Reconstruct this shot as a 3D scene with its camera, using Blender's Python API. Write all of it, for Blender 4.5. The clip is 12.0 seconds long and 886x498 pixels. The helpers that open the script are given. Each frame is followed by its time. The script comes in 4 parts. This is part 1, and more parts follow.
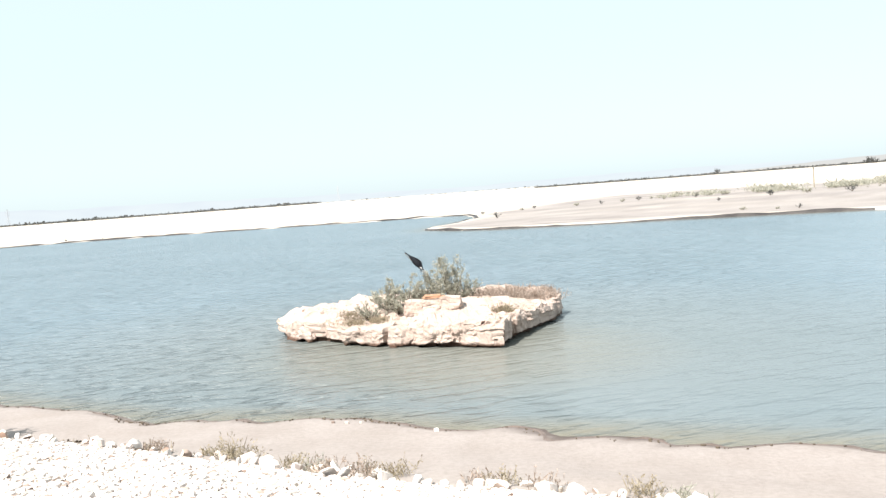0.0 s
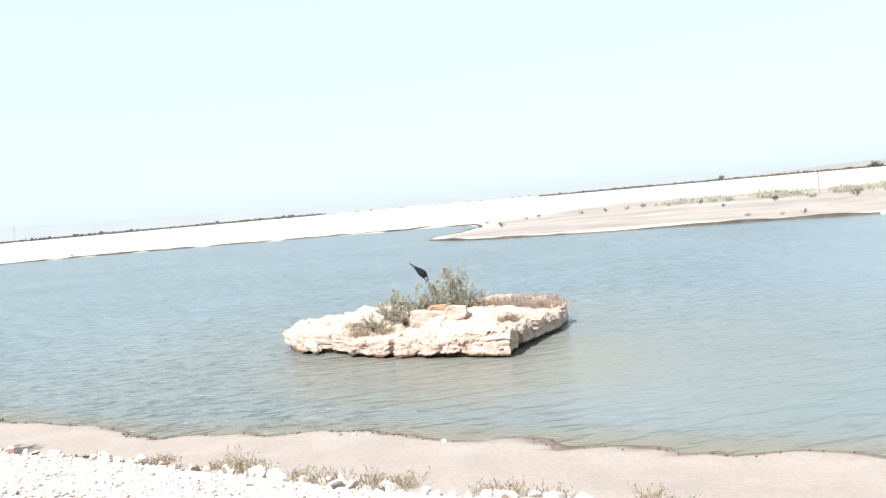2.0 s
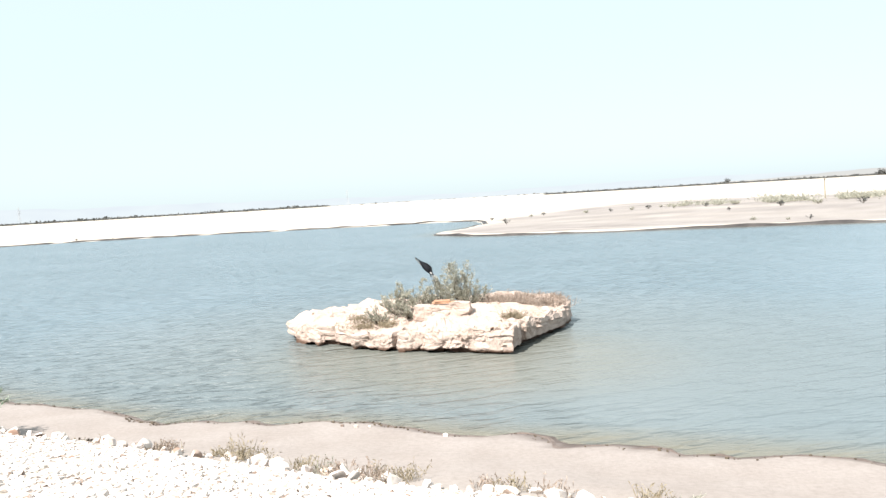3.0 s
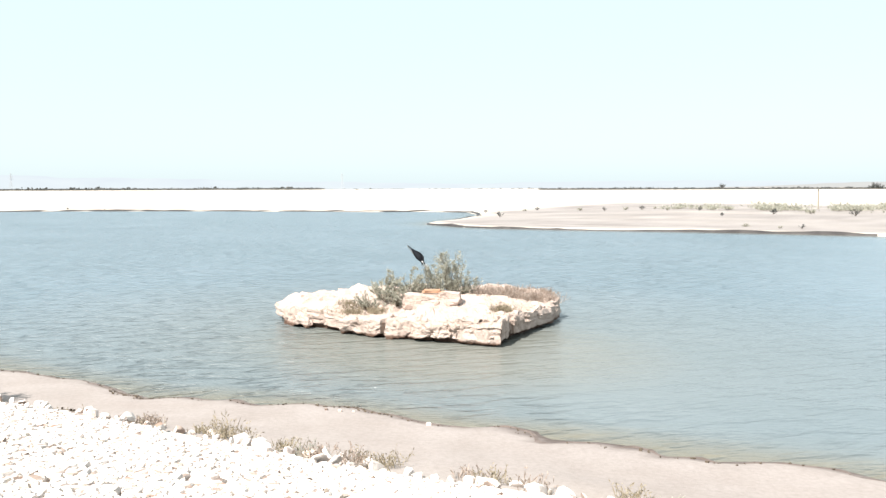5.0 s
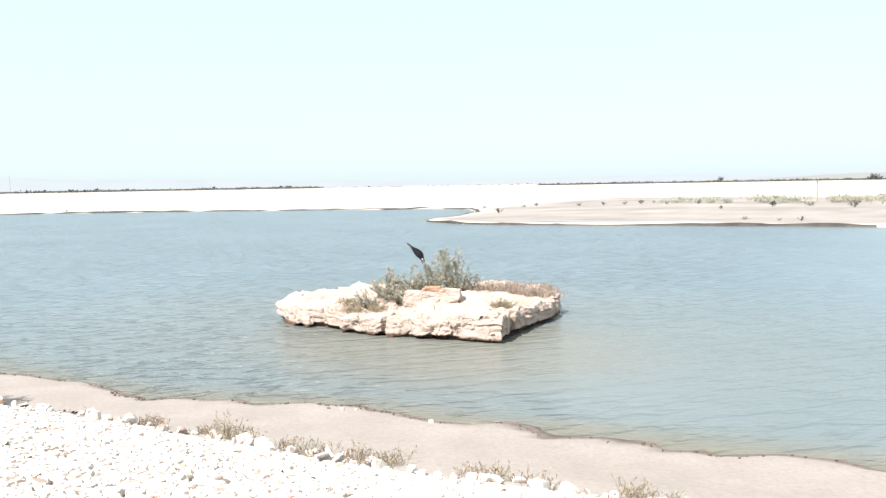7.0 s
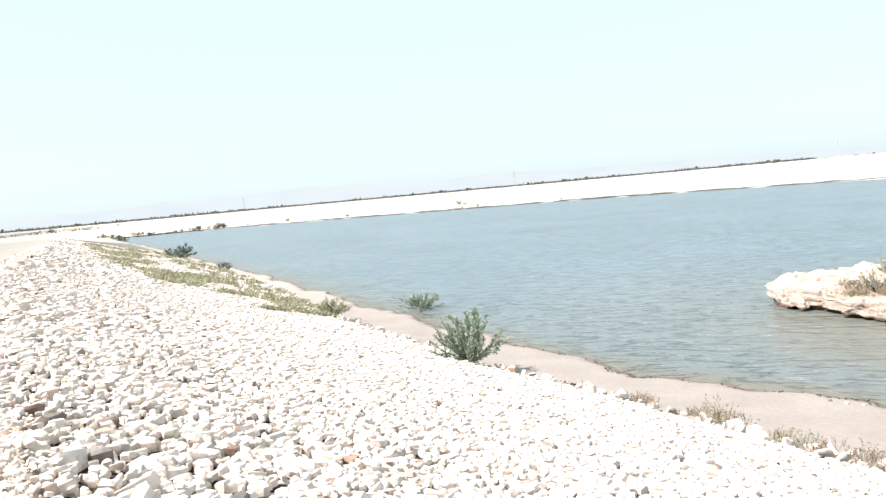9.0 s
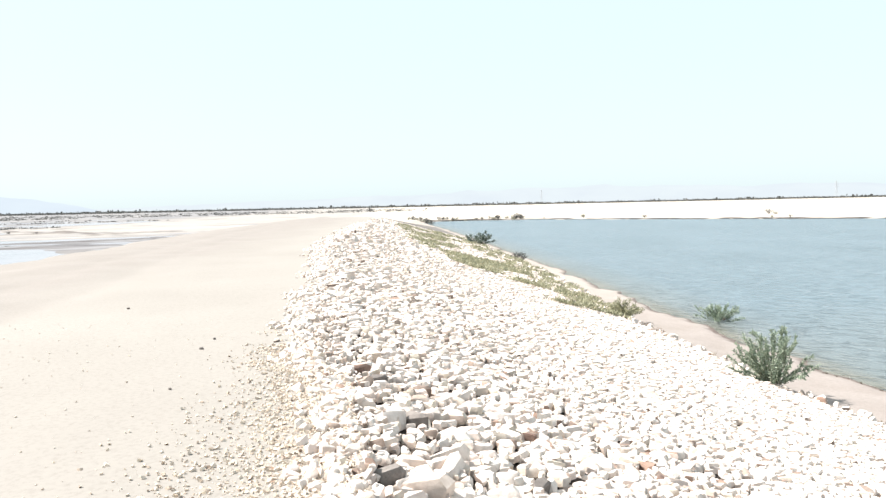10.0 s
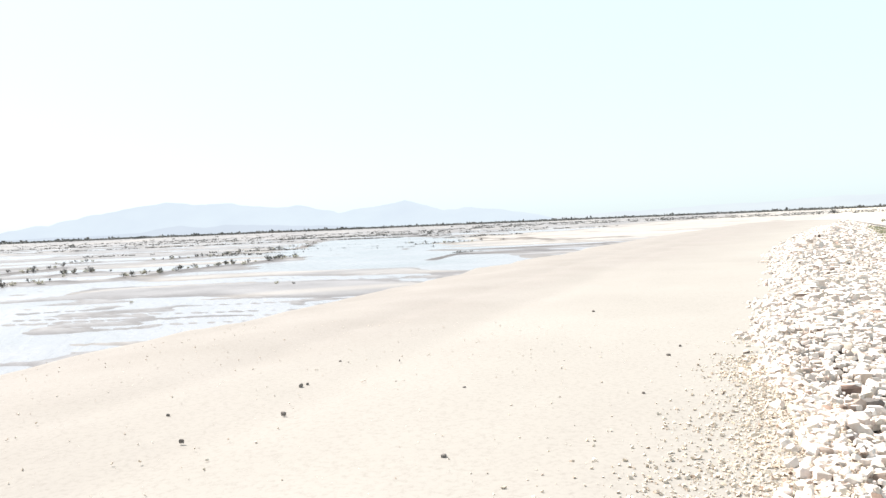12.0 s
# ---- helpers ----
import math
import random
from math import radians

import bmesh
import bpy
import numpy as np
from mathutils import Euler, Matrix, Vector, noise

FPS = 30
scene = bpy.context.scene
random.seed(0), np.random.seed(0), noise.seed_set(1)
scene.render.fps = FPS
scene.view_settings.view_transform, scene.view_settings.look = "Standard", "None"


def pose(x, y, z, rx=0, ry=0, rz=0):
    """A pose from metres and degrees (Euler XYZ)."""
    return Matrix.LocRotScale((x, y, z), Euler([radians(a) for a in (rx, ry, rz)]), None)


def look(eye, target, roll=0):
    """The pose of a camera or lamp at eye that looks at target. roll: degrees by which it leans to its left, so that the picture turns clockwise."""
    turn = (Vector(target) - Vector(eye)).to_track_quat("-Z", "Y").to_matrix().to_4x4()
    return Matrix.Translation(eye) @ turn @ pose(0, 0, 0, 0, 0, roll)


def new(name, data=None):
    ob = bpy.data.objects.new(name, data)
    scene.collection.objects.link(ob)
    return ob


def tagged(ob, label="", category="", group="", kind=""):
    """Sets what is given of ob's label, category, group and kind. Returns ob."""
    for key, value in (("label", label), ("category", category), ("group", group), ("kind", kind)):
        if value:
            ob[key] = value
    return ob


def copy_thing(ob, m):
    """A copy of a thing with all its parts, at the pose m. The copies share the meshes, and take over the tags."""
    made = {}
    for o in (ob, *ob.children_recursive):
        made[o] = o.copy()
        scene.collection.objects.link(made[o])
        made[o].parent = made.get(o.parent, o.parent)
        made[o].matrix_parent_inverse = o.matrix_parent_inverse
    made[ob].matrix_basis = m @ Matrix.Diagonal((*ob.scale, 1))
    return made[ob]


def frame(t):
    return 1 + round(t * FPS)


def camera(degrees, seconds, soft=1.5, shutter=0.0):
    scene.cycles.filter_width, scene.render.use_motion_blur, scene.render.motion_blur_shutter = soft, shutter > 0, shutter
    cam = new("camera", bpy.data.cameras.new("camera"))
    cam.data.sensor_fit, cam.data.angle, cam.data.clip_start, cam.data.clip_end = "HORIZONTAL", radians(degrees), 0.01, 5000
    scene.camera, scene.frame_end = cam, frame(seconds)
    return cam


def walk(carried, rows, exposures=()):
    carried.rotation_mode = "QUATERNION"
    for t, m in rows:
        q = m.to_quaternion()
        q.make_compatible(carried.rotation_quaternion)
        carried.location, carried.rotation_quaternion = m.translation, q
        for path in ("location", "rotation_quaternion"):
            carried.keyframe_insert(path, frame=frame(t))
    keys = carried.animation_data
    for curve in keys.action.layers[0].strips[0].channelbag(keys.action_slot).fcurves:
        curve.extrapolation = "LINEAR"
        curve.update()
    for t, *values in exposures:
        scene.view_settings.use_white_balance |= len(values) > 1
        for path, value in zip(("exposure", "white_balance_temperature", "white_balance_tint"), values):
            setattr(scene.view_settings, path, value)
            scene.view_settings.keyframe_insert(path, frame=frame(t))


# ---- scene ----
cam = camera(58.07, 12.0, soft=1.4)
# seconds, eye, then yaw to the left of +y, pitch up and lean to the left in degrees
PATH = [
    (0, (0.261, 0.338, 5.505), 6.38, -3.98, -4.33),
    (0.5, (0.275, 0.330, 5.515), 6.46, -4.05, -4.85),
    (1, (0.270, 0.315, 5.518), 6.50, -3.88, -5.02),
    (1.5, (0.262, 0.338, 5.523), 6.57, -3.57, -5.28),
    (2, (0.269, 0.313, 5.524), 6.68, -3.24, -5.11),
    (2.5, (0.221, 0.290, 5.513), 6.79, -3.01, -4.08),
    (3, (0.184, 0.259, 5.528), 6.94, -3.57, -3.43),
    (3.5, (0.183, 0.241, 5.534), 7.00, -4.08, -2.54),
    (5.5, (0.137, 0.268, 5.533), 6.26, -4.43, -0.01),
    (6, (0.136, 0.267, 5.521), 6.12, -4.76, -0.42),
    (6.5, (0.139, 0.263, 5.538), 5.80, -4.68, -0.74),
    (6.7, (0.143, 0.262, 5.537), 5.64, -4.59, -0.82),
    (8.3, (0.123, 0.316, 5.557), 22.54, -4.07, -3.63),
    (8.5, (0.126, 0.298, 5.550), 26.67, -3.92, -3.89),
    (9, (0.119, 0.302, 5.552), 40.22, -4.04, -5.22),
    (9.5, (0.047, 0.261, 5.544), 50.56, -3.59, -4.12),
    (10, (-0.023, 0.160, 5.557), 60.96, -3.10, -1.24),
    (10.5, (0.000, -0.000, 5.601), 71.14, -2.33, 0.30),
    (11, (-0.008, -0.075, 5.612), 77.92, -2.02, 0.10),
    (11.5, (-0.010, -0.108, 5.608), 84.96, -1.62, -0.98),
    (12, (-0.061, -0.056, 5.587), 92.23, -1.72, -2.43),
]


def aimed(eye, yaw, pitch, roll):
    y, p = radians(yaw), radians(pitch)
    ahead = Vector((-math.sin(y) * math.cos(p), math.cos(y) * math.cos(p), math.sin(p)))
    return look(eye, Vector(eye) + ahead * 2, roll)


walk(cam, [(t, aimed(eye, yaw, pitch, roll)) for t, eye, yaw, pitch, roll in PATH])

# ---- light ----
SUN_YAW, SUN_HIGH = 145.0, 51.0
world = bpy.data.worlds.new("sky")
scene.world = world
world.use_nodes = True
sky = world.node_tree.nodes.new("ShaderNodeTexSky")
sky.sky_type, sky.sun_disc = "NISHITA", False
sky.sun_elevation, sky.sun_rotation = radians(SUN_HIGH), radians(-SUN_YAW)
sky.air_density, sky.dust_density, sky.ozone_density = 1.0, 1.7, 2.0
back = world.node_tree.nodes["Background"]
back.inputs["Strength"].default_value = 0.07
# dust haze over the whole sky whitens the clear-sky blue
haze = world.node_tree.nodes.new("ShaderNodeMix")
haze.data_type = "RGBA"
haze.inputs[0].default_value = 0.69
haze.inputs[7].default_value = (7.12, 8.3, 8.62, 1)
world.node_tree.links.new(sky.outputs[0], haze.inputs[6])
world.node_tree.links.new(haze.outputs[2], back.inputs["Color"])
sun_data = bpy.data.lights.new("sun", "SUN")
sun_data.energy, sun_data.angle, sun_data.color = 5.0, radians(0.55), (1.0, 0.95, 0.90)
sun = new("sun", sun_data)
e = radians(SUN_HIGH)
toward_sun = Vector((-math.sin(radians(SUN_YAW)) * math.cos(e), math.cos(radians(SUN_YAW)) * math.cos(e), math.sin(e)))
sun.matrix_world = look(toward_sun * 60, (0, 0, 0))
scene.view_settings.exposure = 1.10


# ---- materials ----
def shader(name):
    m = bpy.data.materials.new(name)
    m.use_nodes = True
    return m, m.node_tree.nodes, m.node_tree.links, m.node_tree.nodes["Principled BSDF"]


def noise_node(nodes, links, vector, scale, detail=4.0, rough=0.55):
    n = nodes.new("ShaderNodeTexNoise")
    n.inputs["Scale"].default_value, n.inputs["Detail"].default_value, n.inputs["Roughness"].default_value = scale, detail, rough
    links.new(vector, n.inputs["Vector"])
    return n.outputs["Fac"]


def ramp_node(nodes, links, fac, stops):
    r = nodes.new("ShaderNodeValToRGB")
    while len(r.color_ramp.elements) < len(stops):
        r.color_ramp.elements.new(0.5)
    for el, (at, colour) in zip(r.color_ramp.elements, stops):
        el.position, el.color = at, (*colour, 1)
    links.new(fac, r.inputs["Fac"])
    return r.outputs["Color"]


def mix_node(nodes, links, fac, a, b, blend="MIX"):
    x = nodes.new("ShaderNodeMix")
    x.data_type, x.blend_type = "RGBA", blend
    for socket, value in ((x.inputs[0], fac), (x.inputs[6], a), (x.inputs[7], b)):
        if isinstance(value, bpy.types.NodeSocket):
            links.new(value, socket)
        elif isinstance(value, tuple):
            socket.default_value = (*value, 1)
        else:
            socket.default_value = value
    return x.outputs[2]


def bump_node(nodes, links, height, strength, distance, normal=None):
    b = nodes.new("ShaderNodeBump")
    b.inputs["Strength"].default_value, b.inputs["Distance"].default_value = strength, distance
    links.new(height, b.inputs["Height"])
    if normal:
        links.new(normal, b.inputs["Normal"])
    return b.outputs["Normal"]


def place_node(nodes):
    return nodes.new("ShaderNodeNewGeometry").outputs["Position"]


def earthy(name, dark, light, scale, grain, bump=0.03, rough=0.95, speck=None):
    """Loose or solid mineral ground: broad stains, grain and relief."""
    m, nodes, links, bsdf = shader(name)
    at = place_node(nodes)
    broad = ramp_node(nodes, links, noise_node(nodes, links, at, scale), [(0.3, dark), (0.7, light)])
    fine = noise_node(nodes, links, at, grain, 6.0, 0.7)
    tone = ramp_node(nodes, links, fine, [(0.25, (0.72, 0.70, 0.68)), (0.55, (1, 1, 1)), (0.8, (1.12, 1.1, 1.08))])
    colour = mix_node(nodes, links, 1.0, broad, tone, "MULTIPLY")
    if speck:
        spots = ramp_node(nodes, links, noise_node(nodes, links, at, grain * 1.7, 2.0, 0.5), [(0.66, (0, 0, 0)), (0.72, (1, 1, 1))])
        colour = mix_node(nodes, links, spots, colour, speck)
    links.new(colour, bsdf.inputs["Base Color"])
    bsdf.inputs["Roughness"].default_value = rough
    bsdf.inputs["Specular IOR Level"].default_value = 0.2
    links.new(bump_node(nodes, links, fine, 0.6, bump), bsdf.inputs["Normal"])
    return m


def ground_material():
    """White sand plain, grey mud, pinkish beach silt and rubble bed, by the zone weights of the sheet; darker where it
    is wet and along the marsh dikes.
    """
    m, nodes, links, bsdf = shader("ground_soil")
    at = place_node(nodes)
    zone = nodes.new("ShaderNodeAttribute")
    zone.attribute_name = "zone"
    split = nodes.new("ShaderNodeSeparateColor")
    links.new(zone.outputs["Color"], split.inputs[0])
    broad = noise_node(nodes, links, at, 0.05, 6.0)
    sand = ramp_node(nodes, links, broad, [(0.3, (0.426, 0.376, 0.320)), (0.7, (0.497, 0.454, 0.398))])
    mud = ramp_node(nodes, links, noise_node(nodes, links, at, 0.11, 6.0), [(0.3, (0.165, 0.163, 0.168)), (0.7, (0.242, 0.238, 0.245))])
    silt = ramp_node(nodes, links, noise_node(nodes, links, at, 0.7, 6.0), [(0.3, (0.268, 0.233, 0.211)), (0.7, (0.307, 0.272, 0.251))])
    colour = mix_node(nodes, links, split.outputs["Red"], sand, mud)
    colour = mix_node(nodes, links, split.outputs["Green"], colour, silt)
    wet = mix_node(nodes, links, split.outputs["Blue"], (1, 1, 1), (0.30, 0.27, 0.26))
    colour = mix_node(nodes, links, 1.0, colour, wet, "MULTIPLY")
    fine = noise_node(nodes, links, at, 9.0, 8.0, 0.7)
    tone = ramp_node(nodes, links, fine, [(0.25, (0.8, 0.79, 0.78)), (0.6, (1, 1, 1))])
    colour = mix_node(nodes, links, 1.0, colour, tone, "MULTIPLY")
    links.new(colour, bsdf.inputs["Base Color"])
    bsdf.inputs["Roughness"].default_value = 0.9
    bsdf.inputs["Specular IOR Level"].default_value = 0.2
    links.new(bump_node(nodes, links, fine, 0.5, 0.03), bsdf.inputs["Normal"])
    return m


def water_material(name, shallow, deep, wave, turn, strength):
    """Turbid water: its silt scatters light, its surface mirrors the sky over wind ripples."""
    m, nodes, links, bsdf = shader(name)
    at = place_node(nodes)
    depth = nodes.new("ShaderNodeAttribute")
    depth.attribute_name = "depth"
    clouds = noise_node(nodes, links, at, 0.07, 3.0)
    silt = ramp_node(nodes, links, depth.outputs["Fac"], [(0.0, shallow), (0.25, tuple(0.6 * a + 0.4 * b for a, b in zip(deep, shallow))), (1.0, deep)])
    tint = ramp_node(nodes, links, clouds, [(0.3, (0.88, 0.9, 0.9)), (0.7, (1.08, 1.06, 1.06))])
    links.new(mix_node(nodes, links, 1.0, silt, tint, "MULTIPLY"), bsdf.inputs["Base Color"])
    bsdf.inputs["Roughness"].default_value = 0.26
    bsdf.inputs["IOR"].default_value = 1.33
    turned = nodes.new("ShaderNodeMapping")
    turned.vector_type = "TEXTURE"
    turned.inputs["Rotation"].default_value = (0, 0, radians(turn))
    turned.inputs["Scale"].default_value = (2.0, 0.62, 1.0)
    links.new(at, turned.inputs["Vector"])
    long_waves = noise_node(nodes, links, turned.outputs[0], wave, 2.5, 0.5)
    short = nodes.new("ShaderNodeMapping")
    short.vector_type = "TEXTURE"
    short.inputs["Rotation"].default_value = (0, 0, radians(turn - 20))
    short.inputs["Scale"].default_value = (1.4, 0.45, 1.0)
    links.new(at, short.inputs["Vector"])
    chop = noise_node(nodes, links, short.outputs[0], wave * 3.0, 3.0, 0.6)
    crests = nodes.new("ShaderNodeValToRGB")
    crests.color_ramp.interpolation = "EASE"
    for el, (p, c) in zip((crests.color_ramp.elements[0], crests.color_ramp.elements[1], crests.color_ramp.elements.new(0.62)), ((0.34, 0), (0.80, 0.55), (0.56, 1.0))):
        el.position, el.color = p, (c, c, c, 1)
    links.new(long_waves, crests.inputs["Fac"])
    windy = nodes.new("ShaderNodeAttribute")
    windy.attribute_name = "wind"
    rough_water = nodes.new("ShaderNodeMath")
    rough_water.operation = "MULTIPLY"
    rough_water.inputs[1].default_value = strength
    links.new(windy.outputs["Fac"], rough_water.inputs[0])
    low = nodes.new("ShaderNodeBump")
    low.inputs["Distance"].default_value = 0.22
    top = nodes.new("ShaderNodeBump")
    top.inputs["Distance"].default_value = 0.12
    for node, relief in ((low, crests.outputs["Color"]), (top, chop)):
        links.new(rough_water.outputs[0], node.inputs["Strength"])
        links.new(relief, node.inputs["Height"])
    links.new(low.outputs[0], top.inputs["Normal"])
    links.new(top.outputs[0], bsdf.inputs["Normal"])
    return m


def stone_material(name, by_object, tint=(1, 1, 1)):
    """Quarried limestone: mostly off-white, some tan, pinkish, grey and rust-brown pieces."""
    m, nodes, links, bsdf = shader(name)
    if by_object:
        pick = nodes.new("ShaderNodeObjectInfo").outputs["Random"]
    else:
        pick = nodes.new("ShaderNodeNewGeometry").outputs["Random Per Island"]
    colour = ramp_node(nodes, links, pick, [
        (0.0, (0.632, 0.572, 0.526)), (0.40, (0.656, 0.605, 0.562)), (0.62, (0.628, 0.533, 0.484)), (0.80, (0.632, 0.563, 0.474)),
        (0.92, (0.563, 0.478, 0.424)), (0.965, (0.359, 0.286, 0.241)), (0.985, (0.205, 0.159, 0.134)), (0.998, (0.290, 0.201, 0.157))])
    at = place_node(nodes)
    grain = noise_node(nodes, links, at, 14.0, 6.0, 0.7)
    tone = ramp_node(nodes, links, grain, [(0.3, (0.84, 0.80, 0.77)), (0.6, (1.06, 1.06, 1.06))])
    colour = mix_node(nodes, links, 1.0, colour, tint, "MULTIPLY")
    links.new(mix_node(nodes, links, 1.0, colour, tone, "MULTIPLY"), bsdf.inputs["Base Color"])
    bsdf.inputs["Roughness"].default_value = 0.85
    bsdf.inputs["Specular IOR Level"].default_value = 0.25
    links.new(bump_node(nodes, links, grain, 0.5, 0.03), bsdf.inputs["Normal"])
    return m


def island_material():
    """Crumbly pinkish-white rock with brown pits, wet along the water line and darkened there for the undercut's shade.
    """
    m, nodes, links, bsdf = shader("island_rock")
    at = place_node(nodes)
    broad = ramp_node(nodes, links, noise_node(nodes, links, at, 1.4), [(0.3, (0.476, 0.378, 0.325)), (0.7, (0.576, 0.486, 0.430))])
    fine = noise_node(nodes, links, at, 7.0, 8.0, 0.75)
    tone = ramp_node(nodes, links, fine, [(0.30, (0.48, 0.40, 0.35)), (0.40, (0.93, 0.91, 0.89)), (0.7, (1.06, 1.05, 1.04))])
    colour = mix_node(nodes, links, 1.0, broad, tone, "MULTIPLY")
    bent = nodes.new("ShaderNodeMix")
    bent.data_type = "VECTOR"
    bent.inputs[0].default_value = 0.25
    warp = nodes.new("ShaderNodeTexNoise")
    warp.inputs["Scale"].default_value = 1.6
    links.new(at, warp.inputs["Vector"])
    links.new(at, bent.inputs[4])
    links.new(warp.outputs["Color"], bent.inputs[5])
    cells = nodes.new("ShaderNodeTexVoronoi")
    cells.feature = "DISTANCE_TO_EDGE"
    cells.inputs["Scale"].default_value = 2.1
    links.new(bent.outputs[1], cells.inputs["Vector"])
    cracked = ramp_node(nodes, links, cells.outputs["Distance"], [(0.0, (0.42, 0.34, 0.30)), (0.035, (1, 1, 1))])
    colour = mix_node(nodes, links, 0.3, colour, cracked, "MULTIPLY")
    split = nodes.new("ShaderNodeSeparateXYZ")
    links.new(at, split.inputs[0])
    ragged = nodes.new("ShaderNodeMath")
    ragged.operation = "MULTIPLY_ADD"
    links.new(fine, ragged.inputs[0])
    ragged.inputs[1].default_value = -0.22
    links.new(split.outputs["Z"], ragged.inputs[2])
    # wet rock, with the shade under the overhang put into the same dark band
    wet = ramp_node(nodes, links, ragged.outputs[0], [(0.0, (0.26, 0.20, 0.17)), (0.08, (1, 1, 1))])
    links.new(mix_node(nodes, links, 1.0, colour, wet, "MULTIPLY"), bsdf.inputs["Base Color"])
    bsdf.inputs["Roughness"].default_value = 0.92
    bsdf.inputs["Specular IOR Level"].default_value = 0.2
    links.new(bump_node(nodes, links, fine, 0.8, 0.16), bsdf.inputs["Normal"])
    return m


def road_material():
    """Packed pale sand, lighter where wheels run, pinker and looser towards the marsh side."""
    m, nodes, links, bsdf = shader("packed_sand")
    at = place_node(nodes)
    side = nodes.new("ShaderNodeAttribute")
    side.attribute_name = "loose"
    packed = ramp_node(nodes, links, noise_node(nodes, links, at, 0.22), [(0.3, (0.262, 0.242, 0.219)), (0.7, (0.292, 0.272, 0.247))])
    loose = ramp_node(nodes, links, noise_node(nodes, links, at, 0.5), [(0.3, (0.236, 0.214, 0.194)), (0.7, (0.264, 0.241, 0.221))])
    fine = noise_node(nodes, links, at, 22.0, 6.0, 0.7)
    tone = ramp_node(nodes, links, fine, [(0.25, (0.82, 0.80, 0.79)), (0.5, (1, 1, 1)), (0.8, (1.06, 1.05, 1.04))])
    colour = mix_node(nodes, links, side.outputs["Fac"], packed, loose)
    links.new(mix_node(nodes, links, 1.0, colour, tone, "MULTIPLY"), bsdf.inputs["Base Color"])
    bsdf.inputs["Roughness"].default_value = 0.95
    bsdf.inputs["Specular IOR Level"].default_value = 0.2
    links.new(bump_node(nodes, links, fine, 0.4, 0.005), bsdf.inputs["Normal"])
    return m


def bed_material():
    """What lies between the stones: brown fines near the top, blackened to carry the gaps' shade, and white stone dust
    washed over the lower slope.
    """
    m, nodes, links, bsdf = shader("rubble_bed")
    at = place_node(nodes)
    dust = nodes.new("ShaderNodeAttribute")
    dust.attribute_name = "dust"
    # taken near black: the shade between the stones is put into this brown
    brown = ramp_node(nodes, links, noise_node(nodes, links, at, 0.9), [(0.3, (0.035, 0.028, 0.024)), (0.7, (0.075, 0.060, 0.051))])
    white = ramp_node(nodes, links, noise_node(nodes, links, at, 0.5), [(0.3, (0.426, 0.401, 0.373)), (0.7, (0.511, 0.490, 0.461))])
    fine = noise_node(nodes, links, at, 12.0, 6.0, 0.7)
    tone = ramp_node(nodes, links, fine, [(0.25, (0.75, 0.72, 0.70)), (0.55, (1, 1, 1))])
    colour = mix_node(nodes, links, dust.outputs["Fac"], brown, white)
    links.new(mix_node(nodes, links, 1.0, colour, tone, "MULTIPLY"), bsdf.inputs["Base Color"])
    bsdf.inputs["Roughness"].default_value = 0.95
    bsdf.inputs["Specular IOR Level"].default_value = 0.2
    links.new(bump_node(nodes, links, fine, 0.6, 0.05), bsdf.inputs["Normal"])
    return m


def leafy(name, dark, light, see_through=0.3):
    """Leaves or blades: colour varies from piece to piece, and light passes through."""
    m, nodes, links, bsdf = shader(name)
    pick = nodes.new("ShaderNodeNewGeometry").outputs["Random Per Island"]
    colour = ramp_node(nodes, links, pick, [(0.0, dark), (1.0, light)])
    links.new(colour, bsdf.inputs["Base Color"])
    bsdf.inputs["Roughness"].default_value = 0.6
    thin = nodes.new("ShaderNodeBsdfTranslucent")
    links.new(colour, thin.inputs["Color"])
    both = nodes.new("ShaderNodeMixShader")
    both.inputs[0].default_value = see_through
    links.new(bsdf.outputs[0], both.inputs[1])
    links.new(thin.outputs[0], both.inputs[2])
    links.new(both.outputs[0], nodes["Material Output"].inputs["Surface"])
    return m


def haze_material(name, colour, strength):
    """Far mountains: the haze before them is put into their own glowing colour."""
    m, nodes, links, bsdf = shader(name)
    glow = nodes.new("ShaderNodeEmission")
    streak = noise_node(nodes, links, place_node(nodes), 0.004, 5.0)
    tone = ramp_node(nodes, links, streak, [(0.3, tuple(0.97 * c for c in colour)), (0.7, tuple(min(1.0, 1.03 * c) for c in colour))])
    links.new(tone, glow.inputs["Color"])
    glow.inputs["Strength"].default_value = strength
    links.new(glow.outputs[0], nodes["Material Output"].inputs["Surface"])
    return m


SOIL = ground_material()
ROAD = road_material()
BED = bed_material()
STONE_ONE = stone_material("limestone_piece", True)
STONE_MANY = stone_material("limestone_rubble", False)
STONE_GREY = earthy("grey_stone", (0.156, 0.138, 0.128), (0.241, 0.217, 0.199), 3.0, 20.0, 0.03)
STONE_RED = earthy("brown_stone", (0.185, 0.121, 0.099), (0.284, 0.199, 0.163), 3.0, 20.0, 0.03)
PEBBLE = stone_material("gravel", False, (0.98, 0.95, 0.88))
LAKE_WATER = water_material("lake_water", (0.158, 0.150, 0.118), (0.131, 0.176, 0.202), 1.2, 24.0, 1.0)
MARSH_WATER = water_material("marsh_water", (0.256, 0.253, 0.268), (0.222, 0.228, 0.242), 0.6, 20.0, 0.22)
MARSH_WATER.node_tree.nodes["Principled BSDF"].inputs["Specular IOR Level"].default_value = 0.4
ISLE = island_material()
GREEN = leafy("shrub_leaf", (0.075, 0.100, 0.080), (0.200, 0.240, 0.195))
